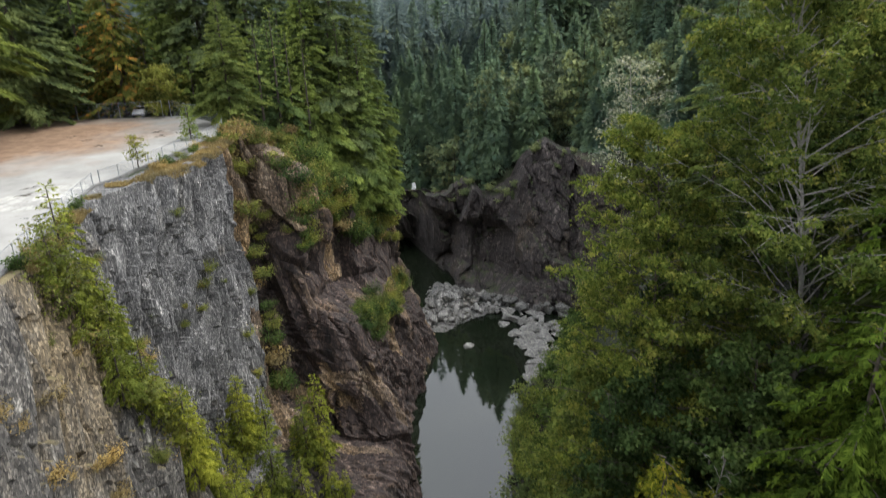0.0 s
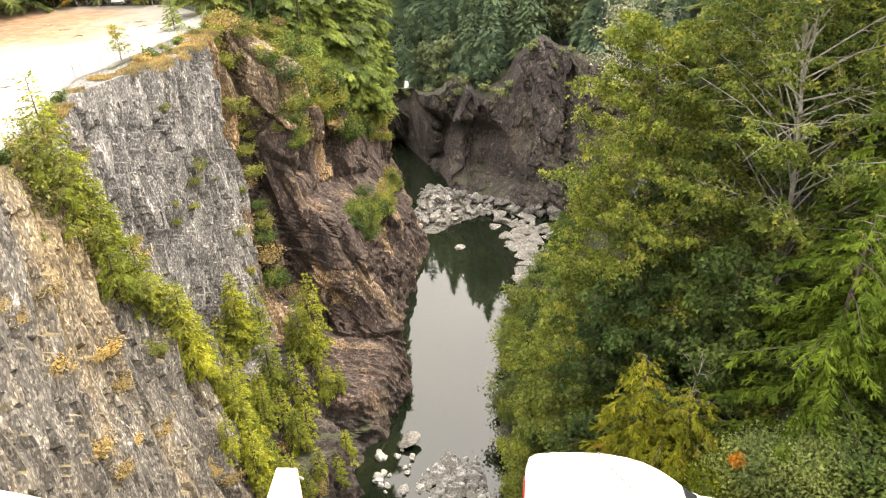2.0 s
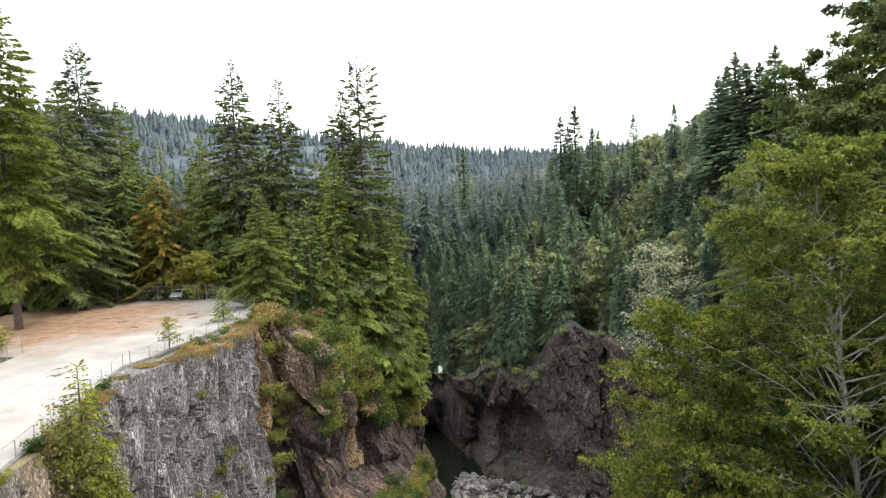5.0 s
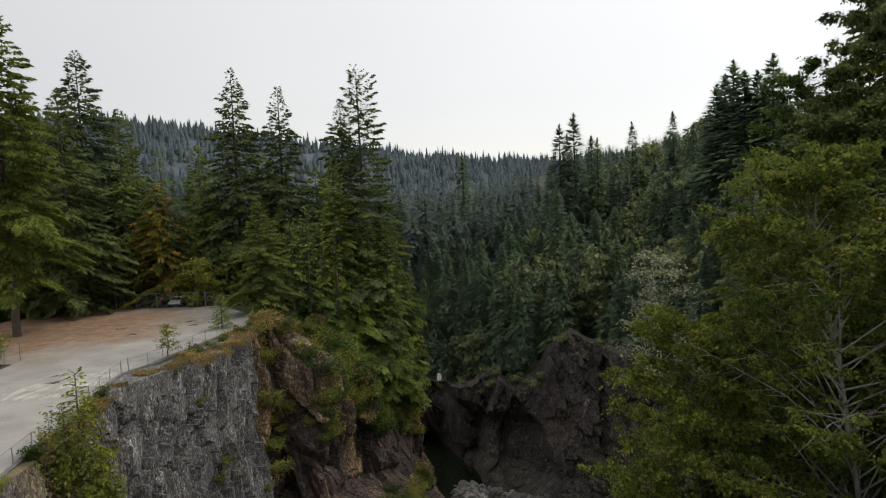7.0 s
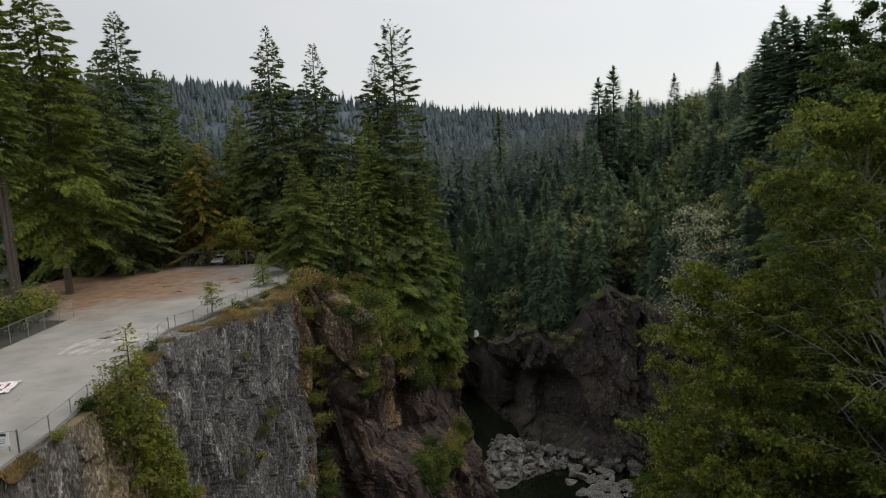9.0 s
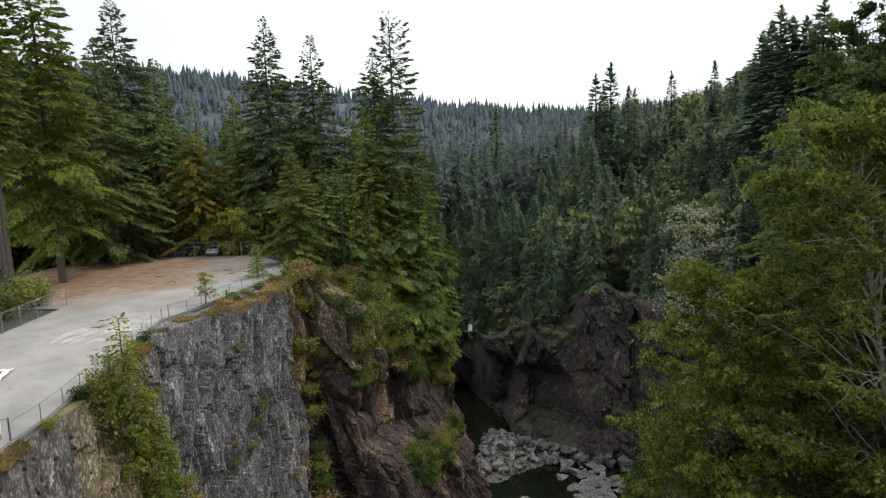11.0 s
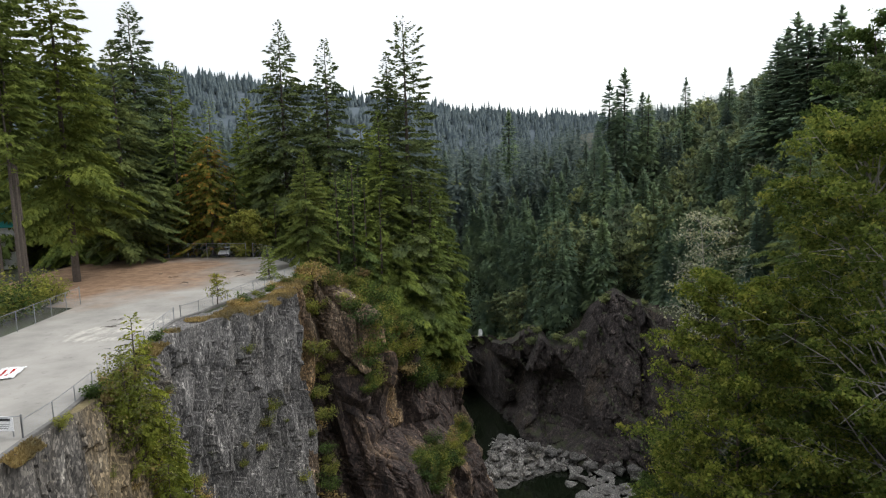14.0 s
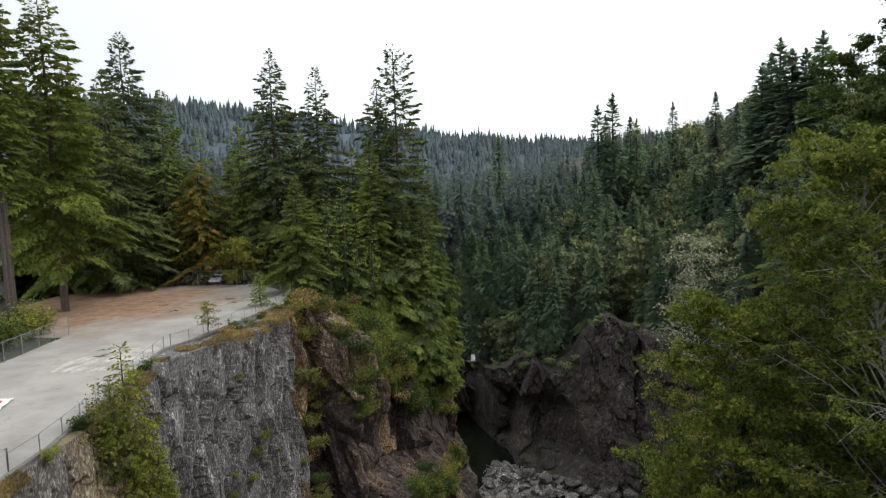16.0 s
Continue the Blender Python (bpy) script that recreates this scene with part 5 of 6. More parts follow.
    for i in range(44):  # bushes that hang over the water's edge
        y = 38 + i * 1.05 + r.rand()
        q = r.rand() ** 1.4
        x = float(along([(22, 8), (53, 8), (75, 10), (92, 14)], y)) - 0.6 + 4.6 * q
        plant("bush", fringe[i % 3], "leafy bush hanging over the river's edge", "bush", (x, y, 2.4 + 8.5 * q), r.rand() * 6.28, 0.6 + 0.9 * r.rand() ** 1.5, "bushes over the water")
    for i in range(22):  # bushes on the rise above the pale ledges
        x, y = r.uniform(15.5, 27), r.uniform(72, 96)
        plant("bush", bushes[i % 4], "leafy bush on the steep bank", "bush", (x, y, ground_at(x, y)), r.rand() * 6.28, 1.0 + 0.8 * r.rand(), "bushes on the bank")
    for i, (x, y, z, s) in enumerate([(14.2, 25.0, 31.5, 1.5), (12.2, 25.5, 29.5, 1.3), (16.4, 23.6, 33.0, 1.2), (18.2, 22.8, 33.4, 1.1), (17.6, 25.0, 31.0, 1.0)]):
        g = ground_at(x, y)
        me = leafy_meshes(max(5.0, z + 2.5 - g), 2.6 * s, 640 + i, 0.125, 40, 8, 58, 0.2, (0, 0), (M_LIME, M_LIME, M_SAGE, M_SAGE, M_ALDER)[i], M_BARK, 0.7, 1.0, 0.08, rise=0.6)
        plant("small_tree", me, "bright green bushy young tree on the steep bank", "broadleaf tree", (x, y, g), group="young trees on the bank")
    sprig = shrub_meshes(0.5, 660, 0.16, 7, 24, M_RUSTY)
    plant("shrub", sprig, "small sprig of orange autumn leaves", "shrub", (14.9, 23.6, 33.5 + 0.4))
    n = 2600
    a, q = r.rand(n) * 6.28, r.rand(n) ** 0.5
    x, y = 20.8 + np.cos(a) * q * 2.6, 22.0 + np.sin(a) * q * 2.2
    base = np.stack([x, y, ground_height(x, y) + 0.1], 1)
    o = unit(np.concatenate([r.randn(n, 2) * 0.5, np.ones((n, 1))], 1))
    ln = 0.35 + 0.5 * r.rand(n)
    v = barbs(base, o, unit(np.cross(o, r.randn(n, 3))), ln, ln * 0.08, 0.2 * r.rand(n))
    tagged(new("bank_grass", mesh_of("bank_grass", v, barb_faces(n), M_GRASS)), "patch of dry tan grass on the steep bank", "grass", "", "stuff")


M_BANKDARK = rock("dark_bank_rock", (0.018, 0.018, 0.016), (0.055, 0.052, 0.045), (0.14, 0.13, 0.115), (0.06, 0.07, 0.025), 0.5, 1.2, 0.6, 2.0, moss=(0.05, 0.07, 0.02))
M_RUSTY = foliage("orange_leaves", (0.30, 0.12, 0.02), (0.50, 0.26, 0.05), spread=0.1)
build_bank_rock()
build_right_bank()


# ---- growth on the left wall ----
def wall_spot(y, z, out=0.0):
    return (float(wall_left(np.array([float(y)]), np.array([float(z)]))[0]) + out, y, z)


def build_wall_growth():
    r = np.random.RandomState(33)
    slim = [conifer_meshes(h, rad, 700 + i, 0.02, 0.36, 5, 0.42, 0.05, 0.35, 0.75, 0.3, 0.2, M_YOUNG) for i, (h, rad) in enumerate([(8.0, 1.7), (6.0, 1.4), (9.5, 1.9), (5.0, 1.3)])]
    bushes = [shrub_meshes(1.7, 720 + i, 0.19, 10, 34, M_SHRUB, 0.9) for i in range(4)]
    greens = [shrub_meshes(1.9, 730 + i, 0.2, 10, 34, M_ALDER, 0.9) for i in range(2)]
    dry = [shrub_meshes(1.6, 750 + i, 0.2, 9, 24, M_GRASS, 0.7) for i in range(2)]
    # the wooded ledge that runs down across the wall
    for i in range(46):
        q = (i + r.rand()) / 46
        z = 43.5 - 33 * q
        y = np.interp(q, [0, 0.12, 0.3, 0.6, 1.0], [42.8, 42.0, 42.6, 45.0, 52.0]) + r.randn() * 1.0
        conifer = r.rand() < 0.45 + 0.4 * q
        me = slim[i % 4] if conifer else bushes[i % 4]
        plant("young_conifer" if conifer else "shrub", me, "small bright conifer rooted on a rock ledge" if conifer else "yellow-green shrub clinging to a rock ledge",
              "conifer tree" if conifer else "shrub", wall_spot(y, z, 0.6), r.rand() * 6.28, (1.0 + 0.8 * r.rand()) * (0.5 if conifer else np.interp(q, [0, 0.25], [0.45, 0.9])), "growth on the left wall")
    # foot of the grey face
    for i in range(22):
        y, z = r.uniform(48, 64), r.uniform(6, 17)
        plant("young_conifer", slim[i % 4], "small bright conifer rooted on a rock ledge", "conifer tree", wall_spot(y, z, 0.3), r.rand() * 6.28, 0.6 + 0.5 * r.rand(), "growth on the left wall")
    for i in range(11):  # young conifers that climb the gully
        z = 6 + 2.4 * i
        y = float(gully_line(z)) + r.uniform(0.3, 2.6)
        plant("young_conifer", slim[i % 4], "small bright conifer rooted on a rock ledge", "conifer tree", wall_spot(y, z, 0.4), r.rand() * 6.28, 0.45 + 0.3 * r.rand(), "growth on the left wall")
    # shrubs on the brown buttress, its top and its ledge, and on the edge of the gully
    for i in range(222):
        if i < 124:
            y = r.uniform(80, 114)
            zr = float(along(RIM_LEFT_Z, y))
            z = zr * (1 - 0.36 * r.rand() ** 1.3)
        elif i < 198:
            y = r.uniform(80, 113)
            zr = float(along(RIM_LEFT_Z, y))
            z = zr * (1 - r.uniform(0.56, 0.66))
        else:
            z = r.uniform(16, 42)
            y = float(gully_line(z)) + (-0.8 + r.randn() * 0.8 if i % 3 else r.uniform(1.0, 4.0))
        g = r.rand() < 0.22
        if i % 9 == 4:
            plant("dry_tuft", dry[i % 2], "tuft of dry tan grass on the rock", "grass tuft", wall_spot(y, z, 0.7), r.rand() * 6.28, 0.8 + 0.7 * r.rand(), "dry tufts on the rock")
            continue
        plant("shrub", greens[i % 2] if g else bushes[i % 4], "green shrub rooted in the rock" if g else "yellow-green shrub clinging to a rock ledge", "shrub",
              wall_spot(y, z, 0.9), r.rand() * 6.28, (0.8 if i < 124 else 0.5) + 0.7 * r.rand(), "growth on the left wall")
    for i in range(96):  # the overgrown upper flank beside the gully
        y, z = r.uniform(79.0, 95), r.uniform(29, 43.8)
        me = dry[i % 2] if i % 6 == 1 else greens[i % 2] if i % 5 == 2 else bushes[i % 4]
        dead = i % 6 == 1
        plant("dry_tuft" if dead else "shrub", me, "tuft of dry tan grass on the rock" if dead else "yellow-green shrub clinging to a rock ledge", "grass tuft" if dead else "shrub",
              wall_spot(y, z, 0.5), r.rand() * 6.28, 0.5 + 0.7 * r.rand(), "dry tufts on the rock" if dead else "growth on the left wall")
    for i in range(30):  # bushes and dry grass along the falling rim
        y = r.uniform(84, 103)
        dead = i % 4 == 0
        plant("dry_tuft" if dead else "shrub", dry[i % 2] if dead else bushes[i % 4], "tuft of dry tan grass on the rock" if dead else "yellow-green shrub clinging to a rock ledge", "grass tuft" if dead else "shrub",
              wall_spot(y, float(along(RIM_LEFT_Z, y)) - 0.2, -0.6 - 1.6 * r.rand()), r.rand() * 6.28, 0.5 + 0.6 * r.rand(), "dry tufts on the rock" if dead else "growth on the left wall")
    tan = [shrub_meshes(1.5, 740 + i, 0.16, 9, 26, M_GRASS, 0.6) for i in range(2)]
    for i in range(62):  # dry tufts on the near face
        y, z = r.uniform(28, 56), r.uniform(4, 42)
        plant("dry_tuft", tan[i % 2], "tuft of dry tan grass on the rock", "grass tuft", wall_spot(y, z, 0.2), r.rand() * 6.28, 0.4 + 0.6 * r.rand(), "dry tufts on the rock")
    for i in range(44):  # scattered tufts on the bare faces
        y, z = r.uniform(30, 80), r.uniform(8, 42)
        plant("leafy_tuft", bushes[i % 4], "small green tuft in a crack of the rock", "plant", wall_spot(y, z, 0.2), r.rand() * 6.28, 0.25 + 0.35 * r.rand(), "tufts on the bare rock")
    for i in range(34):  # conifers down to the foot of the wall
        y, z = (r.uniform(43, 57), r.uniform(2, 11)) if i % 2 else (r.uniform(40, 47), r.uniform(7, 19))
        plant("young_conifer", slim[i % 4], "small bright conifer rooted on a rock ledge", "conifer tree", wall_spot(y, z, 0.2), r.rand() * 6.28, 0.55 + 0.45 * r.rand(), "growth on the left wall")
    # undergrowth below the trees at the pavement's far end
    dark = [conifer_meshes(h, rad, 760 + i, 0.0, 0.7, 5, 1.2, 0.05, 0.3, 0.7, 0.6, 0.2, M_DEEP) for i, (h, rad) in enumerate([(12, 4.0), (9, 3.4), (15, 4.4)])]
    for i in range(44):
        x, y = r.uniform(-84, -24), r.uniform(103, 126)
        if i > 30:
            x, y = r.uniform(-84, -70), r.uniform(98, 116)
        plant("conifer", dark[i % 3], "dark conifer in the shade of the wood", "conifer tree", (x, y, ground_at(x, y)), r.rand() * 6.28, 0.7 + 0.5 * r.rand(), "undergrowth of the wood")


build_wall_growth()


# ---- fences, pavement's edge and what stands on it ----
def fence_run(name, points, high, gap, label, mesh_gap=0.16, rails=True):
    """Chain-link fence: each post and rail a part, the wire one part."""
    ob = thing(name, label, "fence")
    pts = [Vector(p) for p in points]
    lengths = [(b - a).length for a, b in zip(pts, pts[1:])]
    total = sum(lengths)

    def spot(s):
        for a, b, l in zip(pts, pts[1:], lengths):
            if s <= l:
                return a + (b - a) * (s / l)
            s -= l
        return pts[-1].copy()
    n = max(1, round(total / gap))
    posts = [spot(total * i / n) for i in range(n + 1)]
    hs = [high if isinstance(high, (int, float)) else high[0] + (high[1] - high[0]) * i / n for i in range(n + 1)]
    for i, (p, h) in enumerate(zip(posts, hs)):
        big = i in (0, n)
        hh = h + (0.12 if big else 0.04)
        v, f = tube([(p.x, p.y, p.z - 0.2), (p.x, p.y, p.z + hh - 0.03), (p.x, p.y, p.z + hh)], [0.05 if big else 0.035, 0.05 if big else 0.035, 0.015], 8)
        child("post", mesh_of("post", v, f, M_STEEL), ob)
    for i in range(n):
        a, b = posts[i], posts[i + 1]
        v, f = tube([(a.x, a.y, a.z + hs[i]), (b.x, b.y, b.z + hs[i + 1])], [0.024, 0.024], 6)
        child("rail", mesh_of("rail", v, f, M_STEEL), ob)
    verts, faces = [], []
    for i in range(n):
        a, b = posts[i], posts[i + 1]
        w, h = (b - a).length, min(hs[i], hs[i + 1])
        along_dir = (b - a).normalized()
        side = along_dir.cross(Vector((0, 0, 1))) * 0.004
        for sgn in (1, -1):
            k = -int(h / mesh_gap) - 1
            while k * mesh_gap < w + h:
                s0 = k * mesh_gap
                lo, hi = max(0.0, s0), min(w, s0 + h)
                if hi > lo:
                    z0, z1 = lo - s0, hi - s0
                    if sgn < 0:
                        z0, z1 = h - z0, h - z1
                    p0 = a + along_dir * lo + Vector((0, 0, z0 + 0.03))
                    p1 = a + along_dir * hi + Vector((0, 0, z1 + 0.03))
                    o = len(verts)
                    up = Vector((0, 0, 0.005))
                    verts += [tuple(p0 - side), tuple(p0 + side), tuple(p0 + up), tuple(p1 - side), tuple(p1 + side), tuple(p1 + up)]
                    faces += [(o, o + 1, o + 4, o + 3), (o + 1, o + 2, o + 5, o + 4), (o + 2, o, o + 3, o + 5)]
                k += 1
    child("wire_mesh", mesh_of("wire_mesh", verts, faces, M_STEEL), ob)
    return ob


def edge(y):
    return (float(along(FENCE_LINE, y)), y, 45.08)


def build_fences():
    fence_run("fence", [edge(y) for y in (32.8, 36, 38.6, 43.2, 48, 53.6, 57.3, 60.1)], 1.07, 2.9, "low galvanised chain-link fence along the cliff edge")
    fence_run("fence", [edge(y) for y in (60.8, 62.2, 64.2, 71.1, 78, 84.3)], 1.15, 2.7, "low chain-link fence behind dry grass on the rim")
    fence_run("fence", [edge(32.8), (-31.0, 31.8, 45.05), (-36.0, 30.4, 45.05)], 1.3, 2.6, "chain-link fence closing the pavement's near end")
    fence_run("fence", [(-27.6, 84.4, 45.0), (-28.2, 89, 45.0), (-31, 94, 45.0), (-35, 97.6, 45.0), (-39.1, 99.3, 45.05)], (1.2, 2.4), 2.8, "curved tall chain-link fence at the pavement's corner", 0.2)
    fence_run("fence", [(-40.3, 99.4, 45.05), (-52.6, 100.1, 45.05), (-63, 100.4, 45.05)], 2.4, 3.2, "tall chain-link fence before the dark wood", 0.24)
    fence_run("fence", [(-46.2, 67.0, 45.05), (-45.3, 60, 45.05), (-44.5, 53.2, 45.05), (-43.8, 40, 45.05), (-43, 30, 45.05)], 1.9, 2.8, "tall chain-link fence beside the trees", 0.22)
    # the dark concrete kerb below the fence, poured in lengths
    base = thing("kerb", "dark stained concrete kerb along the cliff edge", "kerb")
    ys = np.arange(30, 84, 3.0)
    for y0, y1 in zip(ys, ys[1:]):
        a, b = Vector(edge(y0)), Vector(edge(y1))
        d = b - a
        turn = Matrix.Rotation(math.atan2(d.y, d.x), 4, "Z")
        mid = (a + b) / 2
        part("kerb_stone", box_bm(d.length - 0.012, 0.32, 0.8, (mid.x + 0.12, mid.y, 44.72), 0.02, turn), M_KERB, base)


def build_grass():
    """Dry grass on the strip of soil between fence and cliff, and on the rim."""
    r = np.random.RandomState(77)
    n = 34000
    y = np.where(r.rand(n) < 0.6, r.uniform(58, 88, n), r.uniform(30, 60, n))
    f, rim = along(FENCE_LINE, y), along(RIM_LEFT, y)
    x = f + 0.45 + (rim - f + 0.3) * r.rand(n) ** 0.9
    patch = value_noise(np.stack([x * 0.5, y * 0.5, 0 * x], 1), 5) > np.where(y > 61, -0.06, 0.10)
    x, y = x[patch], y[patch]
    n = len(x)
    base = np.stack([x, y, np.full(n, 44.98) - 0.5 * np.clip(x - along(RIM_LEFT, y), 0, 2)], 1)
    o = unit(np.concatenate([r.randn(n, 2) * 0.45, np.ones((n, 1))], 1))
    sd = unit(np.cross(o, r.randn(n, 3)))
    ln = 0.15 + 0.35 * r.rand(n)
    v = kites(base, o, sd, ln, ln * 0.11, 0.15 + 0.3 * r.rand(n))
    ob = new("dry_grass", mesh_of("dry_grass", v, kite_faces(n), M_GRASS))
    tagged(ob, "dry orange-tan grass along the cliff edge", "grass", "", "stuff")


def build_pad_things():
    r = np.random.RandomState(90)
    me = conifer_meshes(4.0, 1.5, 801, 0.02, 0.2, 6, 0.3, 0.0, 0.2, 0.75, 0.2, 0.2, M_FIR)
    plant("small_fir", me, "small dense fir growing through the pavement", "conifer tree", (-30.1, 81.4, 45.0))
    me = leafy_meshes(3.7, 1.15, 802, 0.11, 26, 6, 8, 0.2, (0.1, 0), M_OLIVE, M_BARK, 0.5, 0.3, 0.05, rise=0.4)
    plant("sapling", me, "thin half-bare sapling beside the fence", "tree", (-30.4, 66.5, 45.0))
    me = leafy_meshes(12.3, 2.4, 803, 0.16, 50, 6, 13, 0.08, (-0.6, -0.4), M_SHRUB, M_BARK, 0.6, 0.6, 0.07, rise=0.5, top_in=0.6)
    plant("young_alder", me, "young yellow-green alder rising past the fence", "broadleaf tree", (-24.9, 40.6, 36.2))
    bushes = [shrub_meshes(0.9, 810 + i, 0.15, 8, 26, m) for i, m in enumerate((M_SHRUB, M_ALDER, M_GRASS))]
    for i, (y, dx) in enumerate([(35, 0.9), (39.5, 0.7), (42, 0.6), (49, 0.8), (53, 0.7), (66, 2.6), (70, 3.0), (74, 1.9), (76, 1.2), (79, 1.4), (82, 1.4), (85, 0.8), (72, 1.2), (68, 2.2)]):
        plant("shrub", bushes[i % 3], "low shrub in dry grass on the rim", "shrub", (edge(y)[0] + dx, y, 44.9), r.rand() * 6.28, 0.6 + 0.6 * r.rand(), "low shrubs on the rim")
    tall = [shrub_meshes(2.4, 820 + i, 0.24, 11, 46, m, 1.1) for i, m in enumerate((M_ALDER, M_SHRUB))]
    for i in range(26):  # hedge of bushes behind the fence beside the trees
        y = 34 + i * 1.35
        plant("bush", tall[i % 2], "leafy bush behind the tall fence", "bush", (-47.2 - 2.0 * r.rand() - 0.06 * (y - 34), y, 44.9), r.rand() * 6.28, 0.7 + 0.6 * r.rand(), "bushes behind the fence")
    me = cedar_meshes(18.0, 6.0, 830, M_RUST, per=6, frond=0.9, step=0.26)
    plant("cedar_tree", me, "cedar with rusty orange and green sprays", "conifer tree", (-48.2, 105.5, 45.0), 0, 1.1, "", 1.0)
    me = leafy_meshes(10, 4.6, 831, 0.4, 30, 8, 26, 0.1, (0, 0), M_SHRUB, M_BARK, 0.5, 1.0, 0.15, rise=0.2)
    plant("maple_tree", me, "low yellow-green maple at the wood's edge", "broadleaf tree", (-60.5, 98.0, 45.0))
    plant("maple_tree", me, "low yellow-green maple at the wood's edge", "broadleaf tree", (-41.0, 102.5, 45.0), 2.0, 0.8)
    # fallen branches and stones on the pavement
    for i, (x, y) in enumerate([(-36.5, 57), (-37.5, 60), (-35, 84), (-33.5, 86), (-36.5, 87), (-40, 79), (-44, 83), (-47, 86)]):
        pieces = []
        for k in range(4):
            a = r.rand() * 6.28
            L = r.uniform(0.5, 1.3)
            pieces.append(tube([(r.randn() * 0.2, r.randn() * 0.2, 0.04), (math.cos(a) * L * 0.5, math.sin(a) * L * 0.5, 0.12), (math.cos(a) * L, math.sin(a) * L, 0.04)], [0.03, 0.025, 0.01], 5))
        ob = new("fallen_branch", mesh_of("fallen_branch", *gather(pieces), M_BARK))
        ob.location = (x, y, 45.06)
        tagged(ob, "dry fallen branches lying on the pavement", "branch", "fallen branches")


def build_tarp():
    """A crumpled white sheet with red writing too small to read."""
    u, w = np.meshgrid(np.linspace(-1, 1, 26), np.linspace(-1, 1, 18), indexing="ij")
    x, y = u.ravel(), w.ravel()
    wob = fbm(np.stack([x * 2.0, y * 2.0, 0 * x], 1), 3, 14)
    v = np.stack([x * 1.35 + 0.1 * wob, y * 0.85 + 0.12 * wob, 0.10 + 0.13 * np.abs(fbm(np.stack([x * 3.1, y * 3.1, 0 * x + 4], 1), 3, 15))], 1)
    ob = thing("banner", "crumpled white banner with red marks lying on the pavement", "banner", at=(-36.3, 43.7, 45.03))
    ob.rotation_euler = (0, 0, 1.9)
    f = grid_faces(26, 18)
    child("sheet", mesh_of("sheet", v, f, M_WHITE), ob)
    keep = [q for q in range(len(f)) if (abs(x[f[q, 0]]) < 0.65 and (abs(y[f[q, 0]] - 0.3) < 0.12 or abs(y[f[q, 0]] + 0.25) < 0.1) and abs(y[f[q, 0]]) < 0.6)]
    child("red_marks", mesh_of("red_marks", v + (0, 0, 0.006), f[keep], M_RED), ob)


def build_sign():
    ob = thing("notice_board", "white notice board with a dark bar behind the fence", "sign", at=(-28.0, 33.0, 45.05))
    part("board", box_bm(1.1, 0.05, 0.85, (0, 0, 0.78), 0.01), M_WHITE, ob)
    part("bar", box_bm(0.8, 0.012, 0.16, (0, -0.032, 1.02), 0.003), M_RUBBER, ob)
    for k in range(3):
        part("text_line", box_bm(0.7 - 0.1 * k, 0.008, 0.035, (0, -0.03, 0.74 - 0.11 * k), 0.002), M_KERB, ob)
    for s in (-0.45, 0.45):
        part("post", box_bm(0.06, 0.06, 1.2, (s, 0.055, 0.6), 0.008), M_STEEL, ob)


def loft(sections, material, name, parent, label=""):
    """A closed skin through rings of equal count."""
    k = len(sections[0])
    verts = [p for s in sections for p in s]
    faces = []
    for i in range(len(sections) - 1):
        for j in range(k):
            j2 = (j + 1) % k
            faces.append((i * k + j, i * k + j2, (i + 1) * k + j2, (i + 1) * k + j))
    faces += [tuple(range(k))[::-1], tuple((len(sections) - 1) * k + j for j in range(k))]
    return child(name, mesh_of(name, verts, faces, material, True), parent, label)


def rounded_ring(x, half, low, high, corner=0.25, n=5):
    pts = []
    for cy, cz, a0 in ((half - corner, high - corner, 0), (-half + corner, high - corner, 90), (-half + corner * 0.5, low + corner * 0.5, 180), (half - corner * 0.5, low + corner * 0.5, 270)):
        c = corner if a0 < 180 else corner * 0.5
        for i in range(n):
            w = radians(a0 + 90 * i / (n - 1))
            pts.append((x, cy + c * math.cos(w), cz + c * math.sin(w)))
    return pts


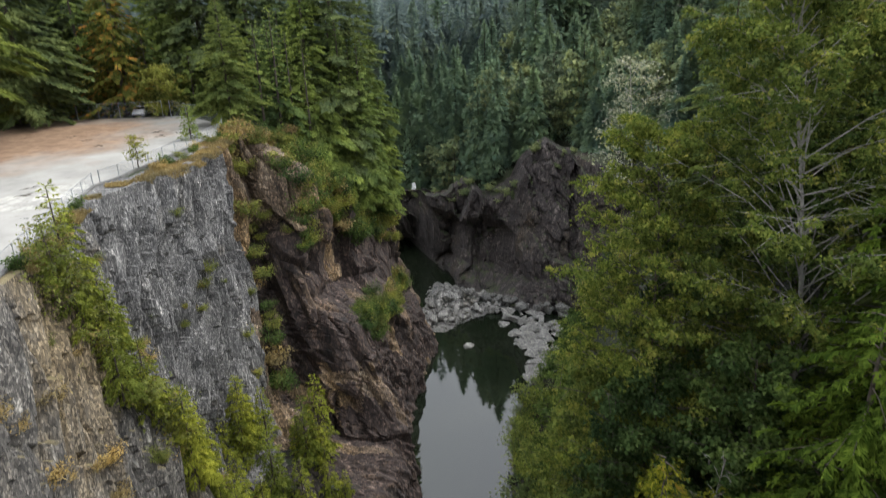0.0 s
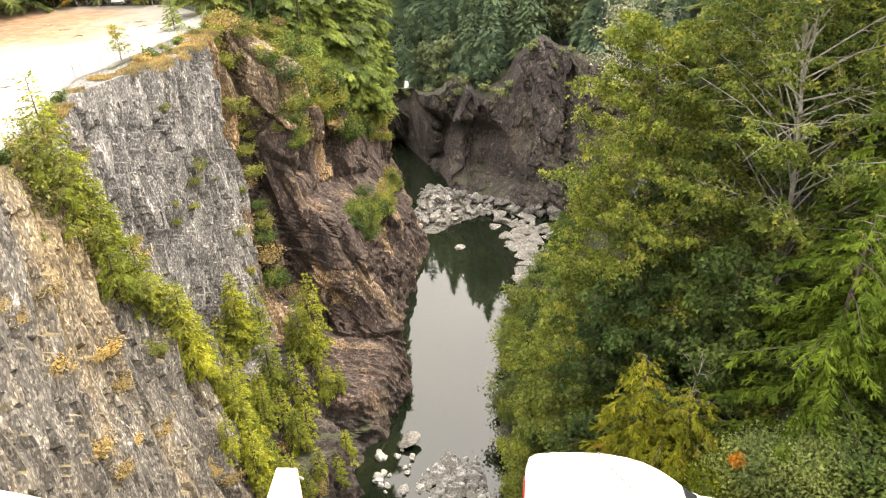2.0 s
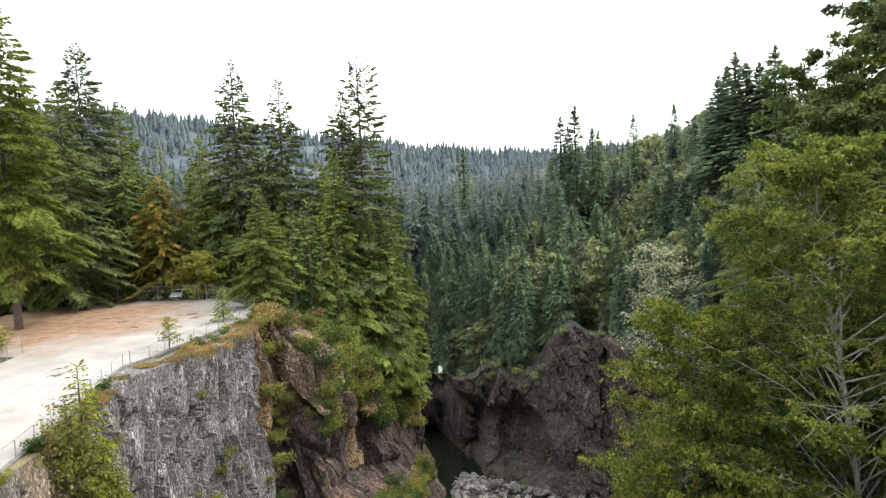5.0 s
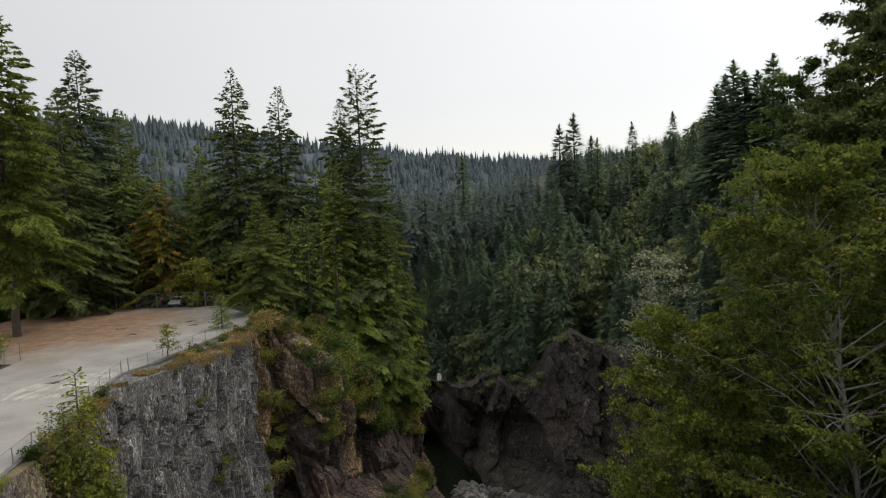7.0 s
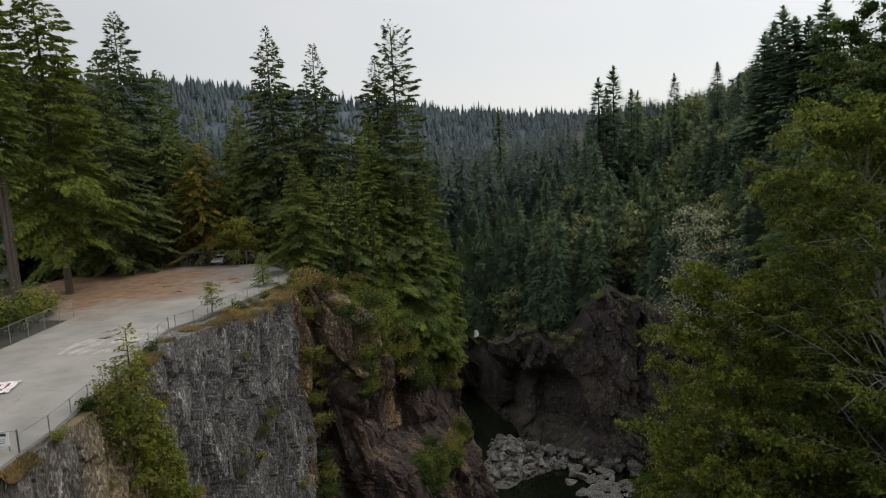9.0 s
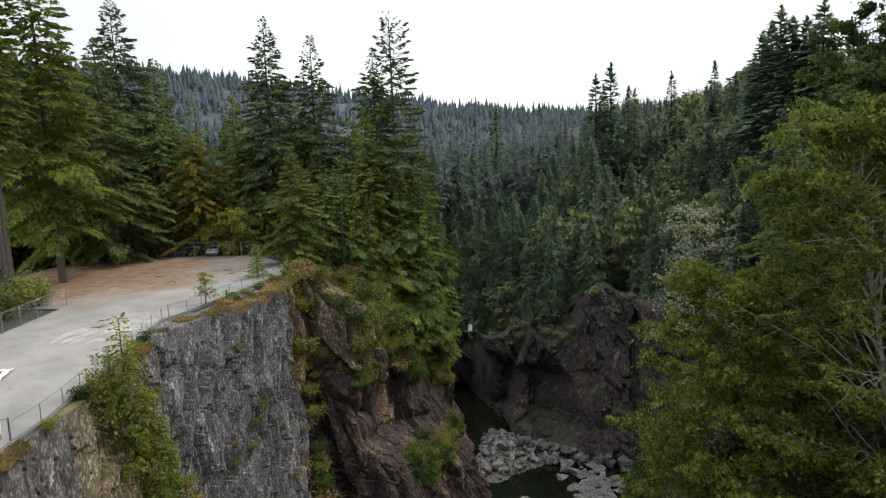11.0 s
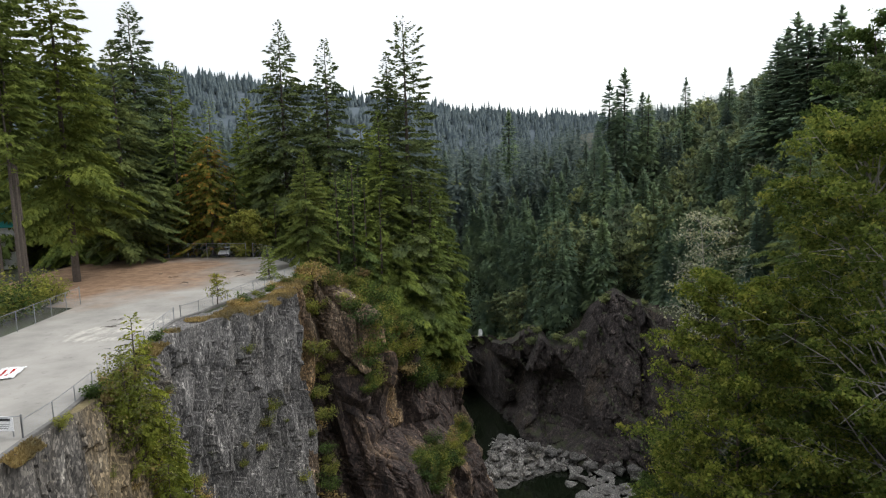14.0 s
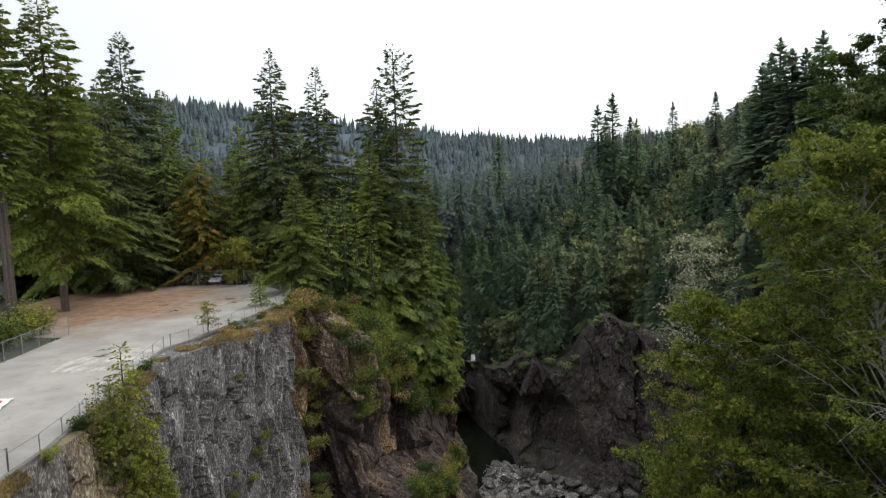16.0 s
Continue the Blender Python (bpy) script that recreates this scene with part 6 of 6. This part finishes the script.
def vehicle(name, label, at, turn, length, width, high, van=True):
    """A parked motor vehicle, nose towards +x."""
    ob = thing(name, label, "vehicle", at=at)
    ob.rotation_euler = (0, 0, turn)
    h, w = high, width / 2
    if van:
        prof = [(0.0, 0.86, 0.45), (0.012, 0.93, 0.35), (0.04, 0.975, 0.32), (0.12, 0.995, 0.3), (0.22, 1.0, 0.30), (0.31, 0.993, 0.30), (0.40, 0.955, 0.30), (0.47, 0.90, 0.30), (0.54, 0.815, 0.30), (0.60, 0.715, 0.30), (0.66, 0.60, 0.30), (0.72, 0.53, 0.32), (0.82, 0.49, 0.32), (0.95, 0.45, 0.32), (1.0, 0.37, 0.38)]
    else:
        prof = [(0.0, 0.52, 0.40), (0.04, 0.62, 0.30), (0.15, 0.66, 0.26), (0.28, 0.96, 0.25), (0.45, 1.0, 0.25), (0.60, 0.94, 0.25), (0.72, 0.64, 0.25), (0.92, 0.56, 0.27), (1.0, 0.45, 0.34)]
    rings = [rounded_ring(f * length, w * (0.9 if f in (0.0, 1.0) else 1.0) * (0.93 if t > 0.9 and not van else 1), 0.30, t * h, 0.26 if van else 0.22) for f, t, lo in prof]
    loft(rings, M_WHITE, "body", ob)
    for s in (1, -1):
        for fx in (0.18, 0.82):
            v, f = tube([(fx * length, s * (w - 0.2), 0.33), (fx * length, s * (w + 0.01), 0.33)], [0.33, 0.33], 20)
            v2 = v + [(fx * length, s * (w - 0.2), 0.33), (fx * length, s * (w + 0.01), 0.33)]
            f2 = f + [(k, (k + 1) % 20, 40) for k in range(20)] + [(20 + k, 20 + (k + 1) % 20, 41) for k in range(20)]
            wheel = child("wheel", mesh_of("wheel", v2, f2, M_RUBBER), ob)
            hv, hf = tube([(fx * length, s * (w + 0.005), 0.33), (fx * length, s * (w + 0.02), 0.33)], [0.2, 0.18], 16)
            child("hubcap", mesh_of("hubcap", hv + [(fx * length, s * (w + 0.02), 0.33)], hf + [(16 + k, 16 + (k + 1) % 16, 32) for k in range(16)], M_STEEL), wheel)
        part("side_window", box_bm(length * 0.24, 0.02, h * 0.2, (length * (0.32 if van else 0.42), s * (w + 0.004), h * 0.76), 0.006), M_GLASS_DARK, ob)
        part("tail_light", box_bm(0.05, 0.12, h * 0.26, (0.0, s * (w - 0.13), h * 0.55), 0.015), M_RED, ob)
        part("headlight", box_bm(0.05, 0.26, 0.14, (length * 0.995, s * (w - 0.28), h * 0.36), 0.02), M_STEEL, ob)
        part("stripe", box_bm(length * 0.6, 0.012, 0.14, (length * 0.36, s * (w + 0.005), h * 0.46), 0.003), M_TEAL, ob)
    part("windscreen", box_bm(0.02, width * 0.78, h * (0.17 if van else 0.30), (length * (0.66 if van else 0.67), 0, h * (0.62 if van else 0.82)), 0.006, Matrix.Rotation(radians(-52), 4, "Y")), M_GLASS_DARK, ob)
    part("bumper", box_bm(0.10, width * 0.9, 0.2, (length + 0.01, 0, 0.42), 0.03), M_RUBBER, ob)
    if van:
        v, f = tube([(length * 0.28, w - 0.12, h * 0.990), (length * 0.32, w * 0.5, h * 0.992 + 0.004), (length * 0.40, 0, h * 0.955 + 0.006), (length * 0.47, -w + 0.2, h * 0.90 + 0.002)], [0.014] * 4, 6)
        child("roof_seam", mesh_of("roof_seam", v, f, M_KERB), ob, "grey sealing strip across the roof")
    return ob


def build_dam():
    """Concrete dam crest below the camera, with its wing wall, pier and a parked van."""
    ob = thing("dam", "weathered concrete dam crest with a road on top", "dam", "", "structure")
    part("crest_wall", box_bm(58, 16.5, 52, (-3, 0.75, 22.6), 0.15), M_CONCRETE, ob)
    wall = thing("wing_wall", "cream painted concrete wall beside the dam road", "wall", "", "structure", (-8.3, 8.42, 48.6))
    part("wall_body", box_bm(11.0, 0.36, 1.9, (0, 0, 0.95), 0.04, Matrix.Rotation(radians(-14), 4, "Z")), M_CREAM, wall)
    pier = thing("pier", "cream concrete pier end with a small hook", "pier", "", "structure", (-2.95, 6.95, 48.7))
    part("pier_body", box_bm(0.40, 3.6, 1.9, (0, 0, 0.95), 0.03, Matrix.Rotation(radians(-3), 4, "Z")), M_CREAM, pier)
    v, f = tube([(0.2, 1.7, 1.7), (0.34, 1.72, 1.72), (0.38, 1.74, 1.64)], [0.02, 0.02, 0.015], 6)
    child("hook", mesh_of("hook", v, f, M_STEEL), pier, "small steel hook")
    vehicle("van", "white van with a rounded roof parked on the dam road", (1.5, 7.9, 48.6), radians(-4), 4.6, 1.95, 2.25)


def build_far_things():
    vehicle("car", "white car parked behind the tall fence", (-45.6, 105.5, 44.95), radians(-80), 4.2, 1.8, 1.5, False)
    ob = thing("house", "pale grey house with a teal roof behind the trees", "house", at=(-79.5, 93, 44.9))
    ob.rotation_euler = (0, 0, radians(38))
    for k in range(14):
        part("wall_board", box_bm(12.0, 8.0, 0.43, (0, 0, 0.23 + k * 0.45), 0.02), M_BOARD, ob)
    for s in (-1, 1):
        part("roof", box_bm(13.0, 5.4, 0.2, (0, s * 2.35, 7.5), 0.03, Matrix.Rotation(radians(-s * 24), 4, "X")), M_TEAL, ob)
    for k in range(4):
        win = part("window", box_bm(1.2, 0.12, 1.4, (-4.2 + k * 2.8, -4.02, 3.2), 0.02), M_WHITE, ob)
        part("pane", box_bm(1.0, 0.04, 1.2, (-4.2 + k * 2.8, -4.08, 3.2), 0.01), M_GLASS_DARK, win)


def build_cascade():
    """A small white cascade far down the valley."""
    u, w = np.meshgrid(np.linspace(-1, 1, 9), np.linspace(0, 1, 14), indexing="ij")
    x, t = u.ravel(), w.ravel()
    wob = fbm(np.stack([x * 2, t * 5, 0 * x], 1), 3, 44)
    v = np.stack([-6.3 + x * (0.4 + 0.4 * t) + 0.3 * wob, 162.0 - 1.6 * t + 0.35 * np.cos(x * 2) + 0.3 * wob, 17.0 - 4.0 * t], 1)
    tagged(new("cascade", mesh_of("cascade", v, grid_faces(9, 14), M_WHITE)), "small white cascade between dark trees", "waterfall")


M_BOARD = plain("pale_grey_boards", (0.5, 0.5, 0.48), 0.8, vary=0.1)
build_fences()
build_grass()
build_pad_things()
build_tarp()
build_sign()
build_dam()
build_far_things()
build_cascade()


# ---- stones in the river bed ----
def stone_mesh(seed, material, flat=0.7, cuts=14, detail=2):
    """An angular boulder: a ball cut flat by planes, with a slightly rough skin."""
    r = np.random.RandomState(seed)
    bm = bmesh.new()
    bmesh.ops.create_icosphere(bm, subdivisions=detail, radius=1.0)
    v = np.array([p.co[:] for p in bm.verts])
    for k in range(cuts):
        n = r.randn(3)
        n /= np.linalg.norm(n)
        d = r.uniform(0.38, 0.72)
        over = np.clip(v @ n - d, 0, None)
        v = v - over[:, None] * n
    v = v * (1.0, r.uniform(0.6, 0.95), flat) * (1 + 0.06 * fbm(v * 2.5 + seed, 2, seed)[:, None])
    for p, c in zip(bm.verts, v):
        p.co = c
    me = bpy.data.meshes.new("boulder")
    bm.to_mesh(me)
    bm.free()
    me.materials.append(material)
    return me


M_WHITISH = rock("whitish_stone", (0.16, 0.155, 0.145), (0.42, 0.41, 0.39), (0.62, 0.61, 0.58), (0.45, 0.41, 0.33), 0.62, 1.0, 0.9, 3.0, speckle=0.5)


def build_stones():
    r = np.random.RandomState(15)
    white = [stone_mesh(980 + i, M_WHITISH, 0.6) for i in range(6)]
    pale = [stone_mesh(900 + i, M_PALE, 0.65) for i in range(8)]
    slabs = [stone_mesh(920 + i, M_PALE, 0.32, 12) for i in range(5)]
    dark = [stone_mesh(940 + i, M_BANKROCK, 0.8, 10) for i in range(4)]

    def put(me, x, y, z, s, label="pale angular boulder on the river bar", group="river boulders", tilt=0.25):
        ob = new("boulder", me)
        ob.matrix_basis = Matrix.Translation((x, y, z)) @ Euler((r.uniform(-tilt, tilt), r.uniform(-tilt, tilt), r.rand() * 6.28)).to_matrix().to_4x4() @ Matrix.Diagonal((s, s, s, 1))
        tagged(ob, label, "boulder", group)
    # the bar of boulders across the bend
    count = 0
    while count < 120:
        x, y = r.uniform(-5, 14), r.uniform(112, 134)
        if not (y > 115.2 + 0.65 * max(0.0, x) and y < 137 - 0.95 * x and x > -4.5 + 0.1 * (y - 112)):
            continue
        s = 0.55 + 1.1 * r.rand() ** 2.0
        put(pale[count % 8], x, y, 0.25 + 0.5 * r.rand() + 0.3 * s, s)
        count += 1
    pieces, count = [], 0
    shape = [(np.array([v.co[:] for v in m.vertices]), [tuple(p.vertices) for p in m.polygons]) for m in [stone_mesh(960 + i, M_PALE, 0.7, 12, 1) for i in range(3)]]
    while count < 560:
        x, y = r.uniform(-6, 16), r.uniform(110, 135)
        if not (y > 114.4 + 0.65 * max(0.0, x) and y < 138 - 0.95 * x and x > -5.5 + 0.1 * (y - 112)):
            continue
        v, f = shape[count % 3]
        a, s = r.rand() * 6.28, 0.2 + 0.35 * r.rand()
        turn = np.array([[math.cos(a), -math.sin(a), 0], [math.sin(a), math.cos(a), 0], [0, 0, 1]]) * s
        pieces.append(((v @ turn.T + (x, y, 0.12 + 0.35 * r.rand())).tolist(), f))
        count += 1
    tagged(new("river_stones", mesh_of("river_stones", *gather(pieces), M_PALE)), "small pale stones between the boulders of the bar", "stones", "", "stuff")
    mound = np.array([(x, y) for x in np.linspace(-7, 17, 40) for y in np.linspace(110, 138, 40)])
    inside = np.minimum(np.minimum(mound[:, 1] - 115.0 - 0.65 * np.clip(mound[:, 0], 0, 99), 137 - 0.95 * mound[:, 0] - mound[:, 1]), mound[:, 0] + 5 - 0.1 * (mound[:, 1] - 112))
    inside = inside + 2.2 * fbm(np.concatenate([mound * 0.22, mound[:, :1] * 0], 1), 3, 19)
    z = np.clip(inside * 0.25, -1.5, 0.12) + 0.12 * fbm(np.concatenate([mound * 0.7, mound[:, :1] * 0], 1), 3, 9)
    tagged(new("gravel_bar", mesh_of("gravel_bar", np.concatenate([mound, z[:, None]], 1), grid_faces(40, 40), M_BANKROCK)), "pale gravel bar at the bend of the river", "gravel", "", "stuff")
    put(pale[2], 4.5, 107.3, 0.15, 1.3, "pale boulder standing alone in the pool")
    for i in range(34):  # pale ledges on the far shore
        q = r.rand()
        x, y = 11.5 + 13.5 * q + r.randn() * 1.0, 121 - 14 * r.rand() - 9 * (1 - abs(q - 0.3)) * r.rand()
        if x < 12.5 + 0.12 * (y - 95):
            continue
        put(slabs[i % 5], x, y, 0.2 + 0.03 * (x - 12) * r.rand(), 1.4 + 2.4 * r.rand() ** 1.5, "pale flat rock ledge at the water's edge", "river ledges", 0.12)
    for i in range(46):  # a strip of pale stones along the foot of the dark wall
        q = r.rand()
        put((pale + slabs)[i % 13], 10.0 + 12.5 * q + r.randn() * 0.5, 121.5 - 10.5 * q + r.randn() * 1.1, 0.3 + 0.4 * r.rand(), 0.6 + 1.1 * r.rand() ** 1.6)
    for i, (x, y, s) in enumerate([(14.0, 95.5, 2.6), (15.8, 98.5, 3.4), (18.5, 101, 3.8), (16.5, 103.5, 3.0), (20.5, 105, 3.4), (15.0, 107.5, 2.4), (21.5, 99.5, 3.4), (17.2, 105.5, 3.6), (19.5, 103.0, 3.8), (17.0, 100.5, 3.6), (13.2, 112, 2.0), (11.5, 116, 1.8), (18.0, 97.0, 3.0)]):
        put(slabs[i % 5], x, y, 0.12, s, "pale flat rock ledge at the water's edge", "river ledges", 0.12)
    put(slabs[0], -3.9, 59.0, 0.7, 2.1, "large pale slab leaning in the shallows", "shore boulders", 0.3)
    for i in range(26):  # stones on the near shore
        x, y = -7.5 + r.rand() * 4.2, 49 + r.rand() * 9
        put(white[i % 6], x, y, 0.15, 0.35 + 0.75 * r.rand() ** 2, "pale stone in the shallows", "shore boulders")
    # one low broken outcrop of whitish rock in the near pool, with loose stones round it
    n = 110
    gx, gy = [a.ravel() for a in np.meshgrid(np.linspace(-5.2, 5.2, n), np.linspace(-4.8, 4.8, n), indexing="ij")]
    p = np.stack([gx, gy, 0 * gx], 1)
    reach = 1 - np.sqrt((gx / 4.4) ** 2 + (gy / 3.9) ** 2) + 0.55 * fbm(p * 0.35, 3, 240)
    a, e = blocks(p * (0.62, 0.75, 0.5), 241)
    b, e2 = blocks(p * (1.7, 2.0, 1.0), 242)
    h = np.clip(reach * 2.4, -1.2, 0.9) + a * 1.0 + b * 0.55 - 0.5 * np.clip(0.12 - e, 0, 1) / 0.12 - 0.2 * np.clip(0.15 - e2, 0, 1) / 0.15
    v = np.stack([gx + 1.6 + 0.35 * b, gy + 52.6 + 0.35 * a, np.where(reach < -0.1, np.minimum(h, -0.25), h)], 1)
    tagged(new("rock_outcrop", mesh_of("rock_outcrop", v, grid_faces(n, n), M_WHITISH)), "low jagged outcrop of whitish broken rock in the pool", "rock")
    for i in range(16):
        a, d = r.rand() * 6.28, r.uniform(0.75, 1.15)
        put(white[i % 6], 1.6 + math.cos(a) * d * 4.2, 52.6 + math.sin(a) * d * 3.8, 0.1, 0.3 + 0.6 * r.rand(), "whitish broken stone beside the outcrop", "outcrop rocks")
    for i in range(16):
        put(dark[i % 4], 7.6 + r.rand() * 2.5, 46 + i * 1.0, 0.5 + r.rand() * 2.0, 0.8 + 1.3 * r.rand(), "dark wet rock on the bank", "bank rocks")
    for i in range(60):  # fallen blocks below the dark wall
        q = i / 60
        x, y = 4 + 24 * q + r.randn() * 0.8, 131 - 12.5 * q - 1.2 - 2 * r.rand()
        put(dark[i % 4], x, y, 0.4 + 1.2 * r.rand(), 0.6 + 1.2 * r.rand() ** 1.5, "grey fallen block below the dark wall", "fallen blocks")


build_stones()
